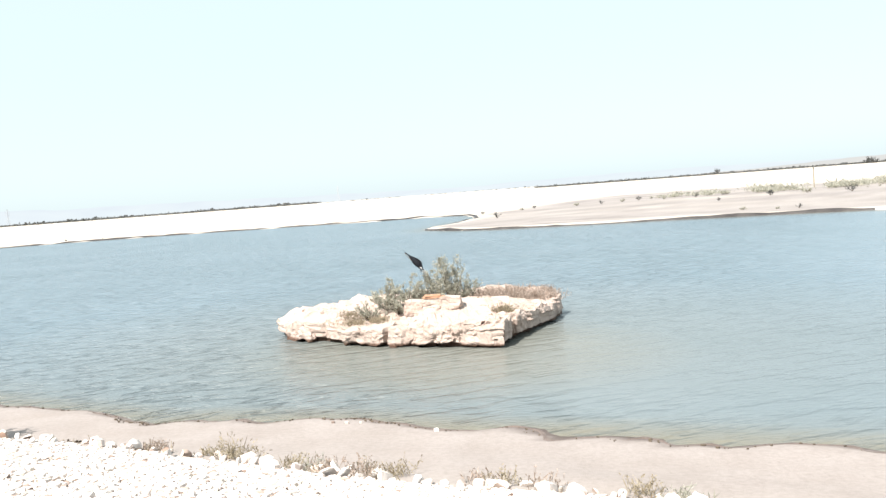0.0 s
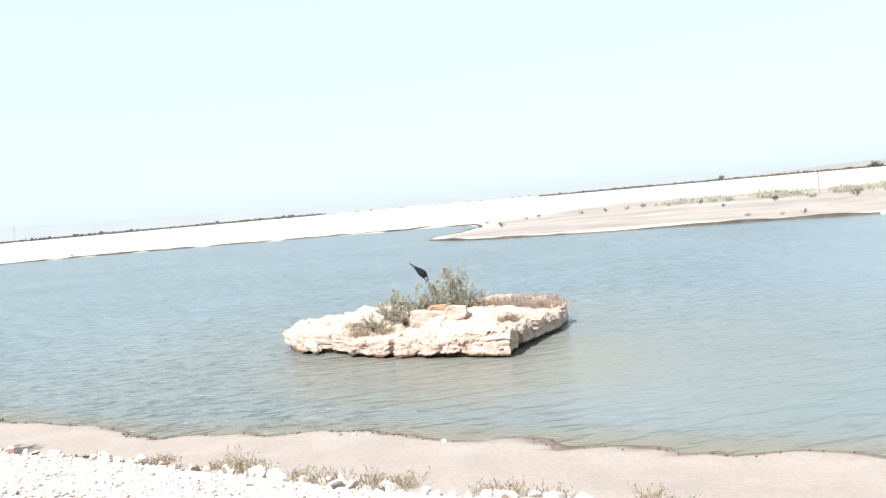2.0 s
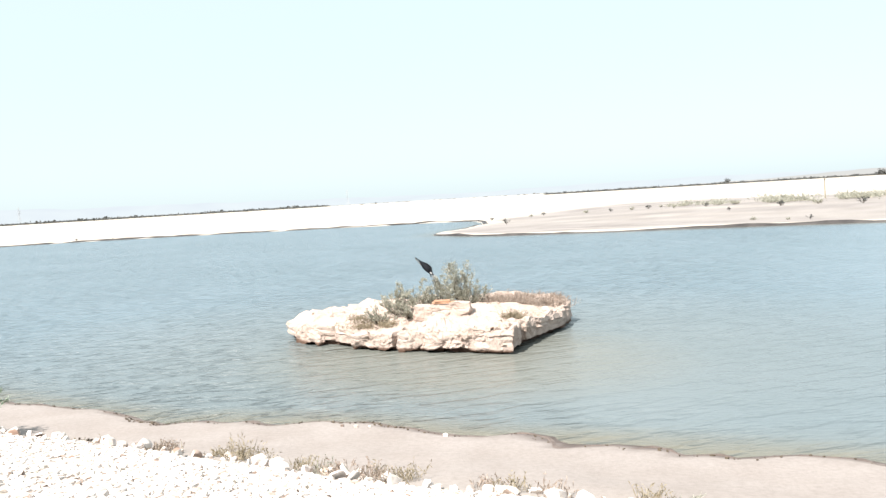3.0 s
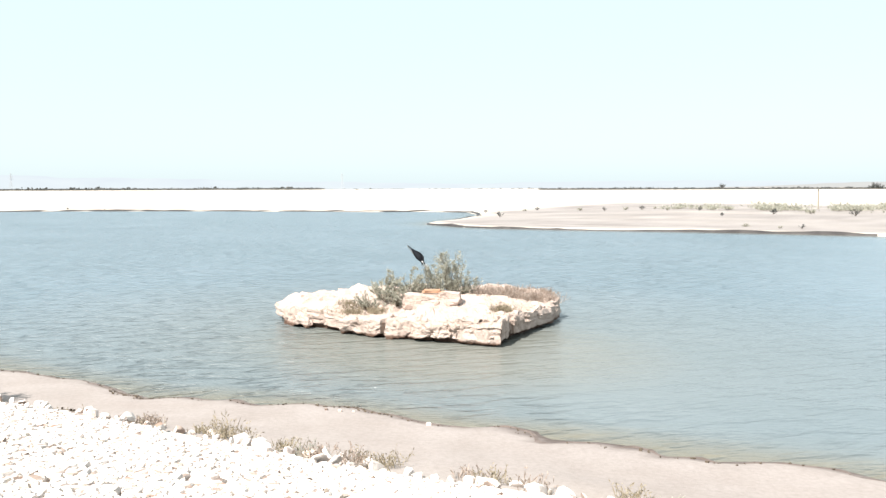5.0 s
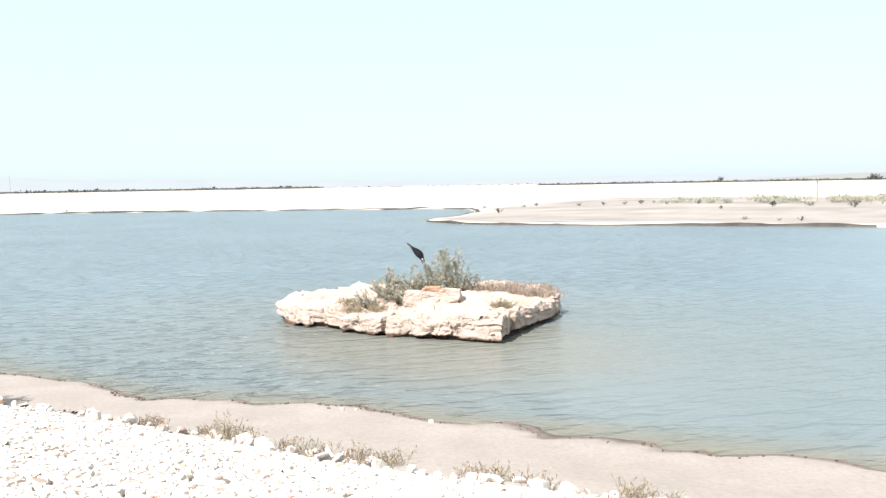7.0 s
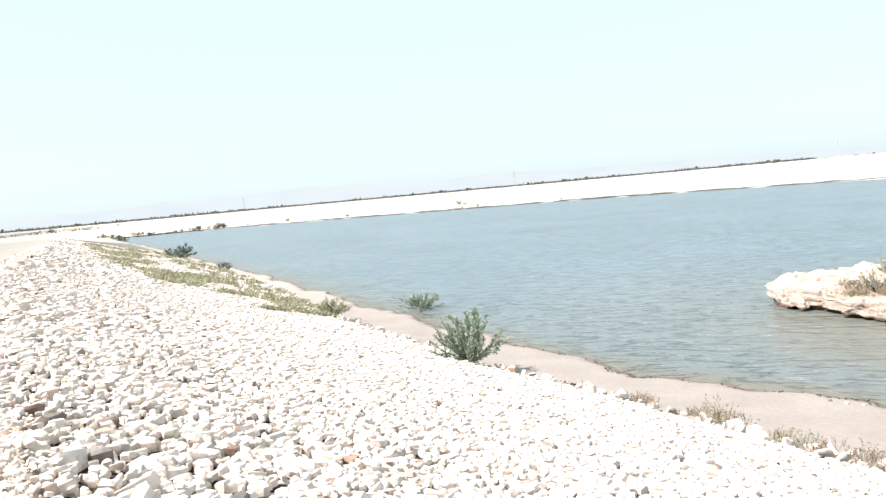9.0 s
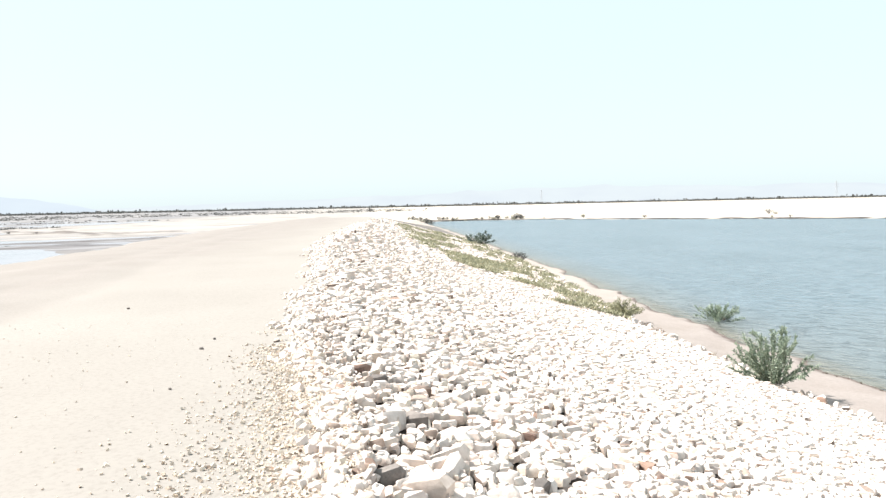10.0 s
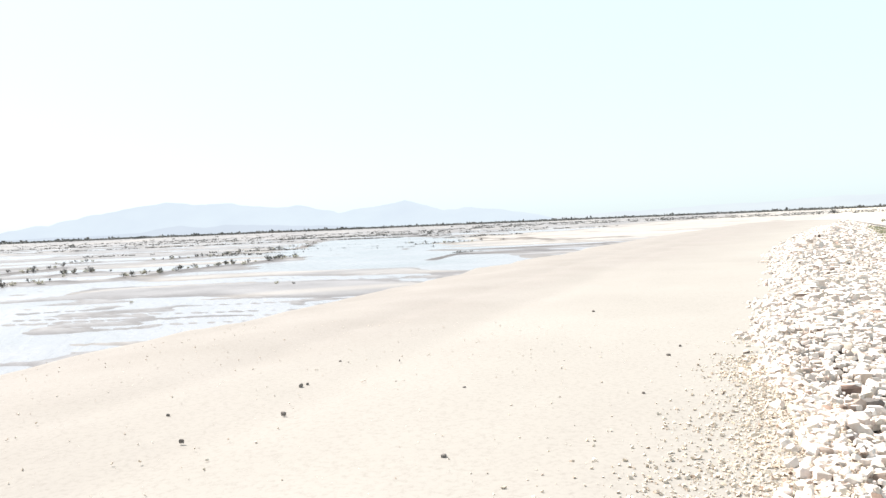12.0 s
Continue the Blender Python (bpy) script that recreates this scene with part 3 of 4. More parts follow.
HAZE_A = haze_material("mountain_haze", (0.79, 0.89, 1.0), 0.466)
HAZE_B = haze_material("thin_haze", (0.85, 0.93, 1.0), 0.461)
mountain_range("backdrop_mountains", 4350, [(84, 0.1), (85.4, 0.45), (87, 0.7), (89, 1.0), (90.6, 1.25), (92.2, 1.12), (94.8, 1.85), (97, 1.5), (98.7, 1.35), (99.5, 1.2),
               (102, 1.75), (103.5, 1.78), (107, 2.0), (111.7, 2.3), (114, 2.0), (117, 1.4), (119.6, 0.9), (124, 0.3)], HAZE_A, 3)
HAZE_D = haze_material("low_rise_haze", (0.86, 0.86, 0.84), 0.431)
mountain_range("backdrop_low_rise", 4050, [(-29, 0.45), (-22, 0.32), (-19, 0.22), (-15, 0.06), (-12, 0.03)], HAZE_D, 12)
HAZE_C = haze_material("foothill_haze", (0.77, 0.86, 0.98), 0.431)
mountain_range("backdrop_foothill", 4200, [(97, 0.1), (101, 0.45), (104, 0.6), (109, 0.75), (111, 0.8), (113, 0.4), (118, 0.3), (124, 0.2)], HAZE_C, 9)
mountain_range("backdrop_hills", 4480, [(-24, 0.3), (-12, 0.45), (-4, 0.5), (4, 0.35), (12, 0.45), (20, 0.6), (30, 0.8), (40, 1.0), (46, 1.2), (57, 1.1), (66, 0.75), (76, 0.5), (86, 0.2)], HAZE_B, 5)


# ---- stones ----
def rock_shapes(count, points, seed, flat=0.62, top=0.86):
    """Angular pieces with a broken flat top and steep sides, as arrays of corners and triangles."""
    rng, shapes = np.random.RandomState(seed), []
    for _ in range(count):
        bm, wide = bmesh.new(), rng.uniform(0.40, 0.85)
        lean = rng.normal(size=2) * 0.07
        for k in range(points):
            a, r = (k + rng.uniform(-0.4, 0.4)) * 6.2832 / points, 0.5 * rng.uniform(0.60, 1.25)
            x, y = math.cos(a) * r, math.sin(a) * r * wide
            bm.verts.new((x * top, y * top, 0.5 * flat * rng.uniform(0.50, 0.64) + lean[0] * x + lean[1] * y))
            bm.verts.new((x, y, 0.5 * flat * rng.uniform(-0.1, 0.38)))
            bm.verts.new((x * 0.85, y * 0.85, -0.5 * flat))
        hull = bmesh.ops.convex_hull(bm, input=bm.verts)
        bmesh.ops.delete(bm, geom=list({g for g in hull["geom_interior"] if isinstance(g, bmesh.types.BMVert)}), context="VERTS")
        bmesh.ops.triangulate(bm, faces=bm.faces)
        bm.verts.index_update()
        shapes.append((np.array([v.co[:] for v in bm.verts]), np.array([[v.index for v in f.verts] for f in bm.faces])))
        bm.free()
    return shapes


def turns(rng, count, tilt):
    """Random turns: any heading, a tilt of at most so many degrees."""
    most = np.zeros(count) + tilt
    return [np.array(Euler((radians(rng.uniform(-a, a)), radians(rng.uniform(-a, a)), rng.uniform(0, 6.283))).to_matrix()) for a in most]


def rubble(name, places, sizes, shapes, material, seed, tilt=35):
    """Many pieces joined into one mesh."""
    rng = np.random.RandomState(seed)
    verts, faces, base = [], [], 0
    for place, size, turn in zip(places, sizes, turns(rng, len(places), tilt)):
        v, f = shapes[rng.randint(len(shapes))]
        verts.append((v * size) @ turn.T + place)
        faces.append(f + base)
        base += len(v)
    return mesh_object(name, np.concatenate(verts), np.concatenate(faces), material, True, 32)


def scattered(s0, s1, cell, seed, w_from, w_to):
    """A jittered grid of plan places between two lines along the embankment."""
    rng = np.random.RandomState(seed)
    s, w = np.meshgrid(np.arange(s0, s1, cell), np.arange(-4, 16, cell), indexing="ij")
    s, w = s.ravel() + rng.uniform(-0.45, 0.45, s.size) * cell, w.ravel() + rng.uniform(-0.45, 0.45, s.size) * cell
    keep = (w > w_from(s)) & (w < w_to(s))
    return s[keep], w[keep], rng


ROCKS = rock_shapes(32, 6, 1, 0.62, 0.72)
SLABS = rock_shapes(32, 6, 6, 0.56, 0.78)
LUMPS = rock_shapes(10, 7, 2, 0.8, 0.62)
CHIPS = rock_shapes(8, 4, 3)
FAR_ROCKS = rock_shapes(16, 6, 4, 0.66, 0.9)


def laid(s, w, sizes, sink=0.12):
    z = land(s, w) + sizes * sink
    return np.concatenate([s[:, None] * ALONG + w[:, None] * ACROSS, z[:, None]], 1)


# nearest pieces, one by one
s, w, rng = scattered(4.0, 13.0, 0.235, 21, lambda s: ragged_edge(s) + 0.1, lambda s: 0 * s + 4.5)
order = np.argsort(np.hypot(s, w - 0.6))[:290]
s, w = s[order], w[order]
sizes = (0.10 + 0.16 * rng.rand(len(s)) ** 1.4) * (1 + 0.6 * (rng.rand(len(s)) < 0.13) * (w < 1.8))
rock_meshes = []
for v, f in ROCKS:
    me = bpy.data.meshes.new("stone")
    me.from_pydata(v.tolist(), [], f.tolist())
    me.materials.append(STONE_ONE)
    me.polygons.foreach_set("use_smooth", [True] * len(me.polygons))
    me.set_sharp_from_angle(angle=radians(32))
    rock_meshes.append(me)
for place, size, turn in zip(laid(s, w, sizes, -0.07), sizes, turns(rng, len(s), 13)):
    ob = child(new("stone", rock_meshes[rng.randint(len(rock_meshes))]), riprap)
    ob.matrix_basis = Matrix.Translation(place) @ Matrix(turn.tolist()).to_4x4() @ Matrix.Scale(size, 4)

# a few pieces that stand out
for s, w, size, stretch, turn, mat in ((6.25, 0.27, 0.36, 0.6, 20, STONE_GREY), (7.65, -0.24, 0.36, 0.26, 65, STONE_RED), (7.35, -0.02, 0.27, 0.45, 100, STONE_GREY), (4.7, 0.3, 0.42, 0.6, 50, STONE_ONE),
                                     (5.5, 0.52, 0.38, 0.4, 70, STONE_ONE), (6.05, -0.34, 0.18, 0.6, 0, STONE_GREY), (6.8, 1.3, 0.17, 0.5, 40, STONE_RED), (4.6, 0.65, 0.36, 0.55, 10, STONE_ONE), (6.4, 2.3, 0.16, 0.6, 140, STONE_RED),
                                     (5.3, 1.1, 0.3, 0.5, 120, STONE_GREY), (4.75, 0.1, 0.28, 0.6, 75, STONE_GREY), (6.7, -0.1, 0.3, 0.5, 30, STONE_ONE), (8.6, -0.1, 0.36, 0.55, 15, STONE_ONE)):
    v, f = ROCKS[int(size * 100) % len(ROCKS)]
    me = bpy.data.meshes.new("stone")
    me.from_pydata(v.tolist(), [], f.tolist())
    me.materials.append(mat)
    me.polygons.foreach_set("use_smooth", [True] * len(me.polygons))
    me.set_sharp_from_angle(angle=radians(32))
    ob = child(new("stone", me), riprap)
    ob.matrix_basis = Matrix.Translation(spot(s, w, height(s, w) + 0.03 * size)) @ pose(0, 0, 0, 8, -6, turn) @ Matrix.Diagonal((size * 0.92, size * stretch * 1.2, size * 0.75, 1))

# the rest of the facing: packed pieces with their tops nearly level and narrow gaps between them, rougher near the top
places, sizes, tilts = [], [], []
for s0, s1, cell, seed, low, high in ((-30, -4, 0.21, 37, -4, 16), (-4, 3.5, 0.11, 31, -4, 16), (3.5, 12, 0.090, 32, -4, 5), (3.5, 16, 0.108, 33, 5, 16), (12, 16, 0.108, 36, -4, 5), (16, 40, 0.138, 34, -4, 16), (40, 120, 0.25, 35, -4, 16)):
    s, w, rng = scattered(s0, s1, cell, seed, lambda s: np.maximum(ragged_edge(s), low), lambda s: np.minimum(toe(s) - 0.45 + 0.4 * fbm(s, s * 0 + 9, 2), high))
    rough = ease(5.5, 1.0, w + 2.2 * fbm(s / 2.5, w / 2.5, 3))
    held = rng.rand(len(s)) > 0.09 + 0.07 * rough + 0.35 * ease(0.14, 0.28, fbm(s / 0.42, w / 0.42, 2))
    s, w, rough = s[held], w[held], rough[held]
    size = cell * (1.62 - 0.36 * rough + (0.9 + 0.8 * rough) * rng.rand(len(s)) ** 1.8)
    size *= 1 - 0.06 * rough - 0.30 * ease(1.3, 0.2, w - ragged_edge(s)) * ease(16, 10, s)
    up = rng.normal(size=len(s)) * (0.007 + 0.014 * rough) * cell / 0.1
    places.append(laid(s, w, size, -0.17) + up[:, None] * (0, 0, 1))
    sizes.append(size)
    tilts.append(4 + 11 * rough)
near = slice(1, 5)
rest = rubble("small_stones", np.concatenate(places[near]), np.concatenate(sizes[near]), SLABS, STONE_MANY, 41, np.concatenate(tilts[near]))
tagged(child(rest, riprap), "loose off-white stones of the slope facing", kind="stuff")
rest = rubble("far_stones", np.concatenate(places[:1] + places[5:]), np.concatenate(sizes[:1] + sizes[5:]), FAR_ROCKS, STONE_MANY, 42, np.concatenate(tilts[:1] + tilts[5:]))
tagged(child(rest, riprap), "loose off-white stones of the slope facing", kind="stuff")

# small debris along the road's edge
rng = np.random.RandomState(45)
s = 3 + 75 * rng.rand(5200) ** 1.7
w = ragged_edge(s) - 0.05 + rng.normal(size=5200) * np.interp(s, [3, 12, 40, 80], [0.12, 0.13, 0.22, 0.35])
sizes = (0.03 + 0.09 * rng.rand(5200) ** 1.6) * np.interp(s, [3, 20, 78], [1.0, 1.3, 2.2])
spill = rubble("edge_debris", laid(s, w, sizes, 0.26) + (0, 0, 0.02), sizes, ROCKS, STONE_MANY, 46)
tagged(child(spill, riprap), "small broken stones spilled at the road's edge", kind="stuff")

# rounded boulders along the foot
rng = np.random.RandomState(51)
s = np.concatenate([np.arange(-3, 30, 0.17), np.arange(30, 60, 0.4)])
s = s + rng.uniform(-0.15, 0.15, len(s))
w = toe(s) + rng.uniform(-0.55, 0.25, len(s))
sizes = 0.16 + 0.26 * rng.rand(len(s)) ** 1.8
foot = rubble("foot_stones", laid(s, w, sizes, 0.15), sizes, LUMPS, STONE_MANY, 52)
tagged(child(foot, riprap), "rounded white stones along the slope's foot", kind="stuff")

# twigs and crumbs left along the near water's edge
rng = np.random.RandomState(57)
crumbs = []
for s in np.concatenate([1 + 24 * rng.rand(150), 17.2 + 1.8 * rng.rand(60), 11.5 + 1.2 * rng.rand(25)]):
    ww = np.linspace(12, 19.5, 300)
    w = ww[int(np.argmax(land(0 * ww + s, ww) < 0.02))] - 0.04 - 0.22 * rng.rand() ** 2
    crumbs.append(spot(s, w, height(s, w) + 0.012))
drift = rubble("drift_crumbs", np.array(crumbs), 0.03 + 0.08 * rng.rand(len(crumbs)) ** 2, CHIPS, BARK, 58, 20)
tagged(drift, "dark twigs and crumbs washed up along the water's edge", "debris", kind="stuff")

# gravel at the road's edge and on the road
rng = np.random.RandomState(61)
s = np.where(rng.rand(17000) < 0.75, 3.0 + 6.2 * rng.rand(17000) ** 1.15, 17 - 22 * rng.rand(17000))
w = ragged_edge(s) + 0.12 - np.abs(rng.normal(size=17000)) * np.interp(s, [3, 6, 8, 11, 16], [0.62, 0.46, 0.34, 0.16, 0.14])
thin = rng.rand(1900)
s = np.concatenate([s, 11.5 - 15 * thin])
w = np.concatenate([w, -0.6 - 9.5 * rng.rand(1900)])
sizes = 0.010 + 0.034 * rng.rand(len(s)) ** 2.6
sizes[17000:] *= 0.6
gravel = rubble("gravel", laid(s, w, sizes, 0.22) + (0, 0, 0.03), sizes, CHIPS, PEBBLE, 62, 38)
tagged(gravel, "scattered limestone gravel at the road's edge", "gravel", kind="stuff")

# single darker stones on the road
rng = np.random.RandomState(71)
for k, (yaw, far, size) in enumerate(((77.1, 9.2, 0.09), (76.3, 9.9, 0.07), (93.4, 5.4, 0.08), (104.4, 7.0, 0.09), (103.1, 8.2, 0.11), (102.6, 8.3, 0.06),
                                    (111.3, 6.4, 0.08), (96.0, 9.4, 0.06), (100.2, 9.6, 0.06), (82.0, 13.5, 0.09), (91.5, 7.6, 0.06), (112, 7.4, 0.07), (79, 7.2, 0.06))):
    p = polar(yaw, far)
    at = np.array((p.x, p.y))
    z = height(at @ ALONG, at @ ACROSS)
    v, f = LUMPS[k % len(LUMPS)]
    ob = mesh_object("road_stone", v * size * 0.6, f, STONE_GREY)
    ob.matrix_basis = pose(p.x, p.y, z + 0.03 + size * 0.14, 0, 0, rng.uniform(0, 360))
    tagged(ob, "small dark stone lying loose on the sand road", "stone", "stones on the road")


# ---- plants ----
def tube(verts, faces, path, r0, r1):
    """A three-sided tapering stem along a path."""
    for k, p in enumerate(path):
        r = r0 + (r1 - r0) * k / (len(path) - 1)
        b = len(verts)
        for a in range(3):
            verts.append((p[0] + r * math.cos(a * 2.094), p[1] + r * math.sin(a * 2.094), p[2]))
        if k:
            faces += [(b - 3 + a, b - 3 + (a + 1) % 3, b + (a + 1) % 3, b + a) for a in range(3)]


def blade(verts, faces, p, d, length, width, rng):
    """One leaf: a bent quad pair, pointed at the tip."""
    d = d / (np.linalg.norm(d) + 1e-9)
    side = np.cross(d, rng.normal(size=3))
    side *= width / 2 / (np.linalg.norm(side) + 1e-9)
    mid, tip, b = p + d * length * 0.5 + (0, 0, 0.06 * length), p + d * length, len(verts)
    verts += [tuple(p), tuple(mid + side), tuple(tip), tuple(mid - side)]
    faces.append((b, b + 1, b + 2, b + 3))


def shrub(name, h, r, stems, leaves, leaf, leaf_material, seed, upright=0.5, thick=0.02, bark=BARK, loose=0.14, wild=0.6, clumps=0, low=0.22, label="", category="shrub", group=""):
    """A shrub: curved stems from one root, with leaves along their upper parts and on side twigs."""
    rng = np.random.RandomState(seed)
    sv, sf, lv, lf = [], [], [], []
    for k in range(stems):
        yaw, lean = rng.uniform(0, 6.283), rng.uniform(0.05, 1.0) ** 0.7
        reach, top = r * lean * rng.uniform(0.7, 1.05), h * (1 - 0.62 * lean**2 * (1 - upright) - 0.25 * lean) * rng.uniform(0.65, 1.05)
        out = np.array((math.cos(yaw), math.sin(yaw), 0.0))
        path = []
        for j in range(6):
            t = j / 5
            p = out * reach * t ** (0.8 + 0.5 * upright) + np.array((0, 0, top * t ** (1.15 - 0.35 * upright)))
            path.append(p + rng.normal(size=3) * 0.03 * h * t + out * 0.03 * r)
        tube(sv, sf, path, thick, thick * 0.25)
        path = np.array(path)
        hubs, twigs = 0.3 + 0.7 * rng.rand(max(1, clumps)), rng.normal(size=(max(1, clumps), 3)) + (0, 0, 0.4)
        for _ in range(leaves // stems):
            t = low + (1 - low) * rng.rand() ** 0.8
            if clumps:
                c = rng.randint(clumps)
                t = float(np.clip(hubs[c] + rng.normal() * 0.05, 0.2, 1.0))
            x = t * 5
            j = min(4, int(x))
            p = path[j] + (path[j + 1] - path[j]) * (x - j)
            along = path[j + 1] - path[j]
            along = along / (np.linalg.norm(along) + 1e-9)
            twig = rng.normal(size=3) + along * 0.6
            if clumps:
                twig = twigs[c] + rng.normal(size=3) * 0.35
            twig /= np.linalg.norm(twig)
            p = p + twig * rng.uniform(0, loose) * min(h, 2 * r)
            p[2] = max(p[2], 0.02)
            blade(lv, lf, p, along * 0.9 + rng.normal(size=3) * wild, leaf * rng.uniform(0.6, 1.3), leaf * rng.uniform(0.22, 0.4), rng)
    root = new(name)
    child(mesh_object("branchwork", sv, sf, bark), root)
    child(mesh_object("foliage", lv, lf, leaf_material), root)
    return tagged(root, label, category, group)


def tuft(name, h, r, blades, width, material, seed, label="", group="", category="dry grass"):
    """A tuft of thin stalks with side leaves."""
    rng = np.random.RandomState(seed)
    v, f, lv, lf = [], [], [], []
    for _ in range(blades):
        base = np.array((*(rng.normal(size=2) * r * 0.4), -0.02))
        d = np.array((*(rng.normal(size=2) * 0.55), 1.0))
        length = h * rng.uniform(0.35, 1.05)
        blade(v, f, base, d, length, width, rng)
        if rng.rand() < 0.8:
            d = d / np.linalg.norm(d)
            for q in range(4):
                blade(lv, lf, base + d * length * rng.uniform(0.35, 0.98), d + rng.normal(size=3) * 0.7, length * 0.22, width * 1.2, rng)
    root = new(name)
    tagged(child(mesh_object("stem", v, f, material), root), "thin dry stalks of one tuft", kind="stuff")
    tagged(child(mesh_object("foliage", lv, lf, material), root), "small dry side leaves", kind="stuff")
    return tagged(root, label, category, group)


def stand(ob, s, w, z=None, turn=0.0, size=1.0):
    p = spot(s, w, height(s, w) if z is None else z)
    ob.matrix_basis = Matrix.Translation(p) @ pose(0, 0, 0, 0, 0, turn) @ Matrix.Scale(size, 4)
    return ob


# shrubs of the near shore
stand(shrub("shrub", 1.65, 1.3, 46, 7000, 0.105, SAGE, 81, 0.25, 0.012, loose=0.016, wild=0.48, low=0.08, label="dense grey-green leafy shrub on the stones above the beach"), 20.4, 10.2, size=1.0)
stand(shrub("drowned_shrub", 0.95, 1.55, 30, 2400, 0.12, SAGE, 82, 0.35, 0.02, loose=0.03, label="half-drowned green shrub standing in the shallow water"), 35.8, 15.3, -0.1)
stand(shrub("low_shrub", 0.75, 0.95, 30, 2600, 0.11, GRASS, 83, 0.3, 0.014, low=0.1, label="low olive-brown shrub at the slope's foot"), 34.3, 10.3)
stand(shrub("shore_tree", 1.7, 2.6, 30, 2600, 0.24, GREEN, 84, 0.15, 0.04, clumps=4, label="spreading dark-green shrub on the far stretch of shore", category="small tree"), 98, 11.2)
stand(shrub("shore_shrub", 0.8, 0.9, 14, 300, 0.2, FAR_LEAF, 85, 0.3, 0.02, label="small dark shrub at the water's edge"), 71, 11.8)

plants = ((15.0, 11.6, 0.40, RUST), (14.6, 11.45, 0.34, DRY), (14.1, 11.3, 0.36, RUST), (12.9, 11.7, 0.34, DRY), (12.3, 11.6, 0.66, DRY), (11.9, 11.65, 0.48, DRY), (10.7, 11.8, 0.42, DRY), (10.3, 11.9, 0.38, GREY_GREEN),
          (9.7, 11.6, 0.36, RUST), (8.9, 11.6, 0.40, RUST), (8.9, 11.95, 0.46, DRY), (8.5, 12.1, 0.44, DRY), (6.8, 12.3, 0.36, RUST), (6.4, 12.35, 0.38, DRY), (5.5, 12.15, 0.36, RUST), (4.0, 12.7, 0.45, DRY), (3.3, 12.6, 0.4, GREY_GREEN),
          (17.2, 11.3, 0.3, DRY), (26, 10.7, 0.3, DRY), (31, 10.6, 0.35, RUST), (33.2, 10.7, 0.3, RUST))
for k, (s, w, h, mat) in enumerate(plants):
    stand(tuft("beach_plant", h * 0.8, 0.40, 62, 0.018, mat, 100 + k, "dry sprawling weed among the white foot stones", "weeds along the slope's foot", "weed"), s, w)
stake = tuft("stake_weed", 0.42, 0.035, 6, 0.06, BARK, 130, "short dark dead stalk standing on the beach", "", "dead stalk")
stand(stake, 17.0, 11.3)

# green belt on the slope
rng = np.random.RandomState(91)
v, f = [], []
for _ in range(1150):
    s = 33 + 82 * rng.rand() ** 1.5
    lo, hi = np.interp(s, [33, 35, 40, 45, 56, 80, 115], [7.0, 5.6, 4.9, 3.8, 2.5, 1.8, 1.4]), np.interp(s, [33, 40, 60, 115], [8.4, 8.4, 8.0, 6.8])
    sparse = rng.rand() < 0.16
    w = rng.uniform(hi, toe(s) - 0.2) if sparse else lo + (hi - lo) * rng.rand() + rng.normal() * 0.25
    if not sparse and fbm(np.array([s / 4.0]), np.array([w / 2.4]), 3)[0] < 0.09:
        continue
    wide, tall = rng.uniform(0.15, 0.45), rng.uniform(0.6, 1.25)
    z = height(s, w) + 0.04
    for _ in range(int(46 * wide / 0.4)):
        ds, dw = rng.normal(size=2) * wide * 0.6
        blade(v, f, np.array(spot(s + ds, w + dw, z - 0.3 * dw)), np.array((*(rng.normal(size=2) * 0.9), 0.7)), rng.uniform(0.14, 0.32) * tall, 0.035 + s * 0.0006, rng)
tagged(mesh_object("slope_grass", v, f, GRASS), "olive-green grass and weeds growing over the slope stones", "grass", kind="stuff")

# ---- island ----
ISLAND = [(-10.75, 33.3), (-10.2, 32.2), (-9.2, 31.5), (-7.5, 30.5), (-6.9, 29.9), (-5.2, 29.3), (-2.6, 28.4), (-1.1, 28.0), (-0.8, 29.2), (-0.1, 30.6), (0.35, 31.6), (1.2, 34.2), (0.6, 36.3), (-2.4, 37.0), (-6.5, 36.6), (-9.3, 35.0)]


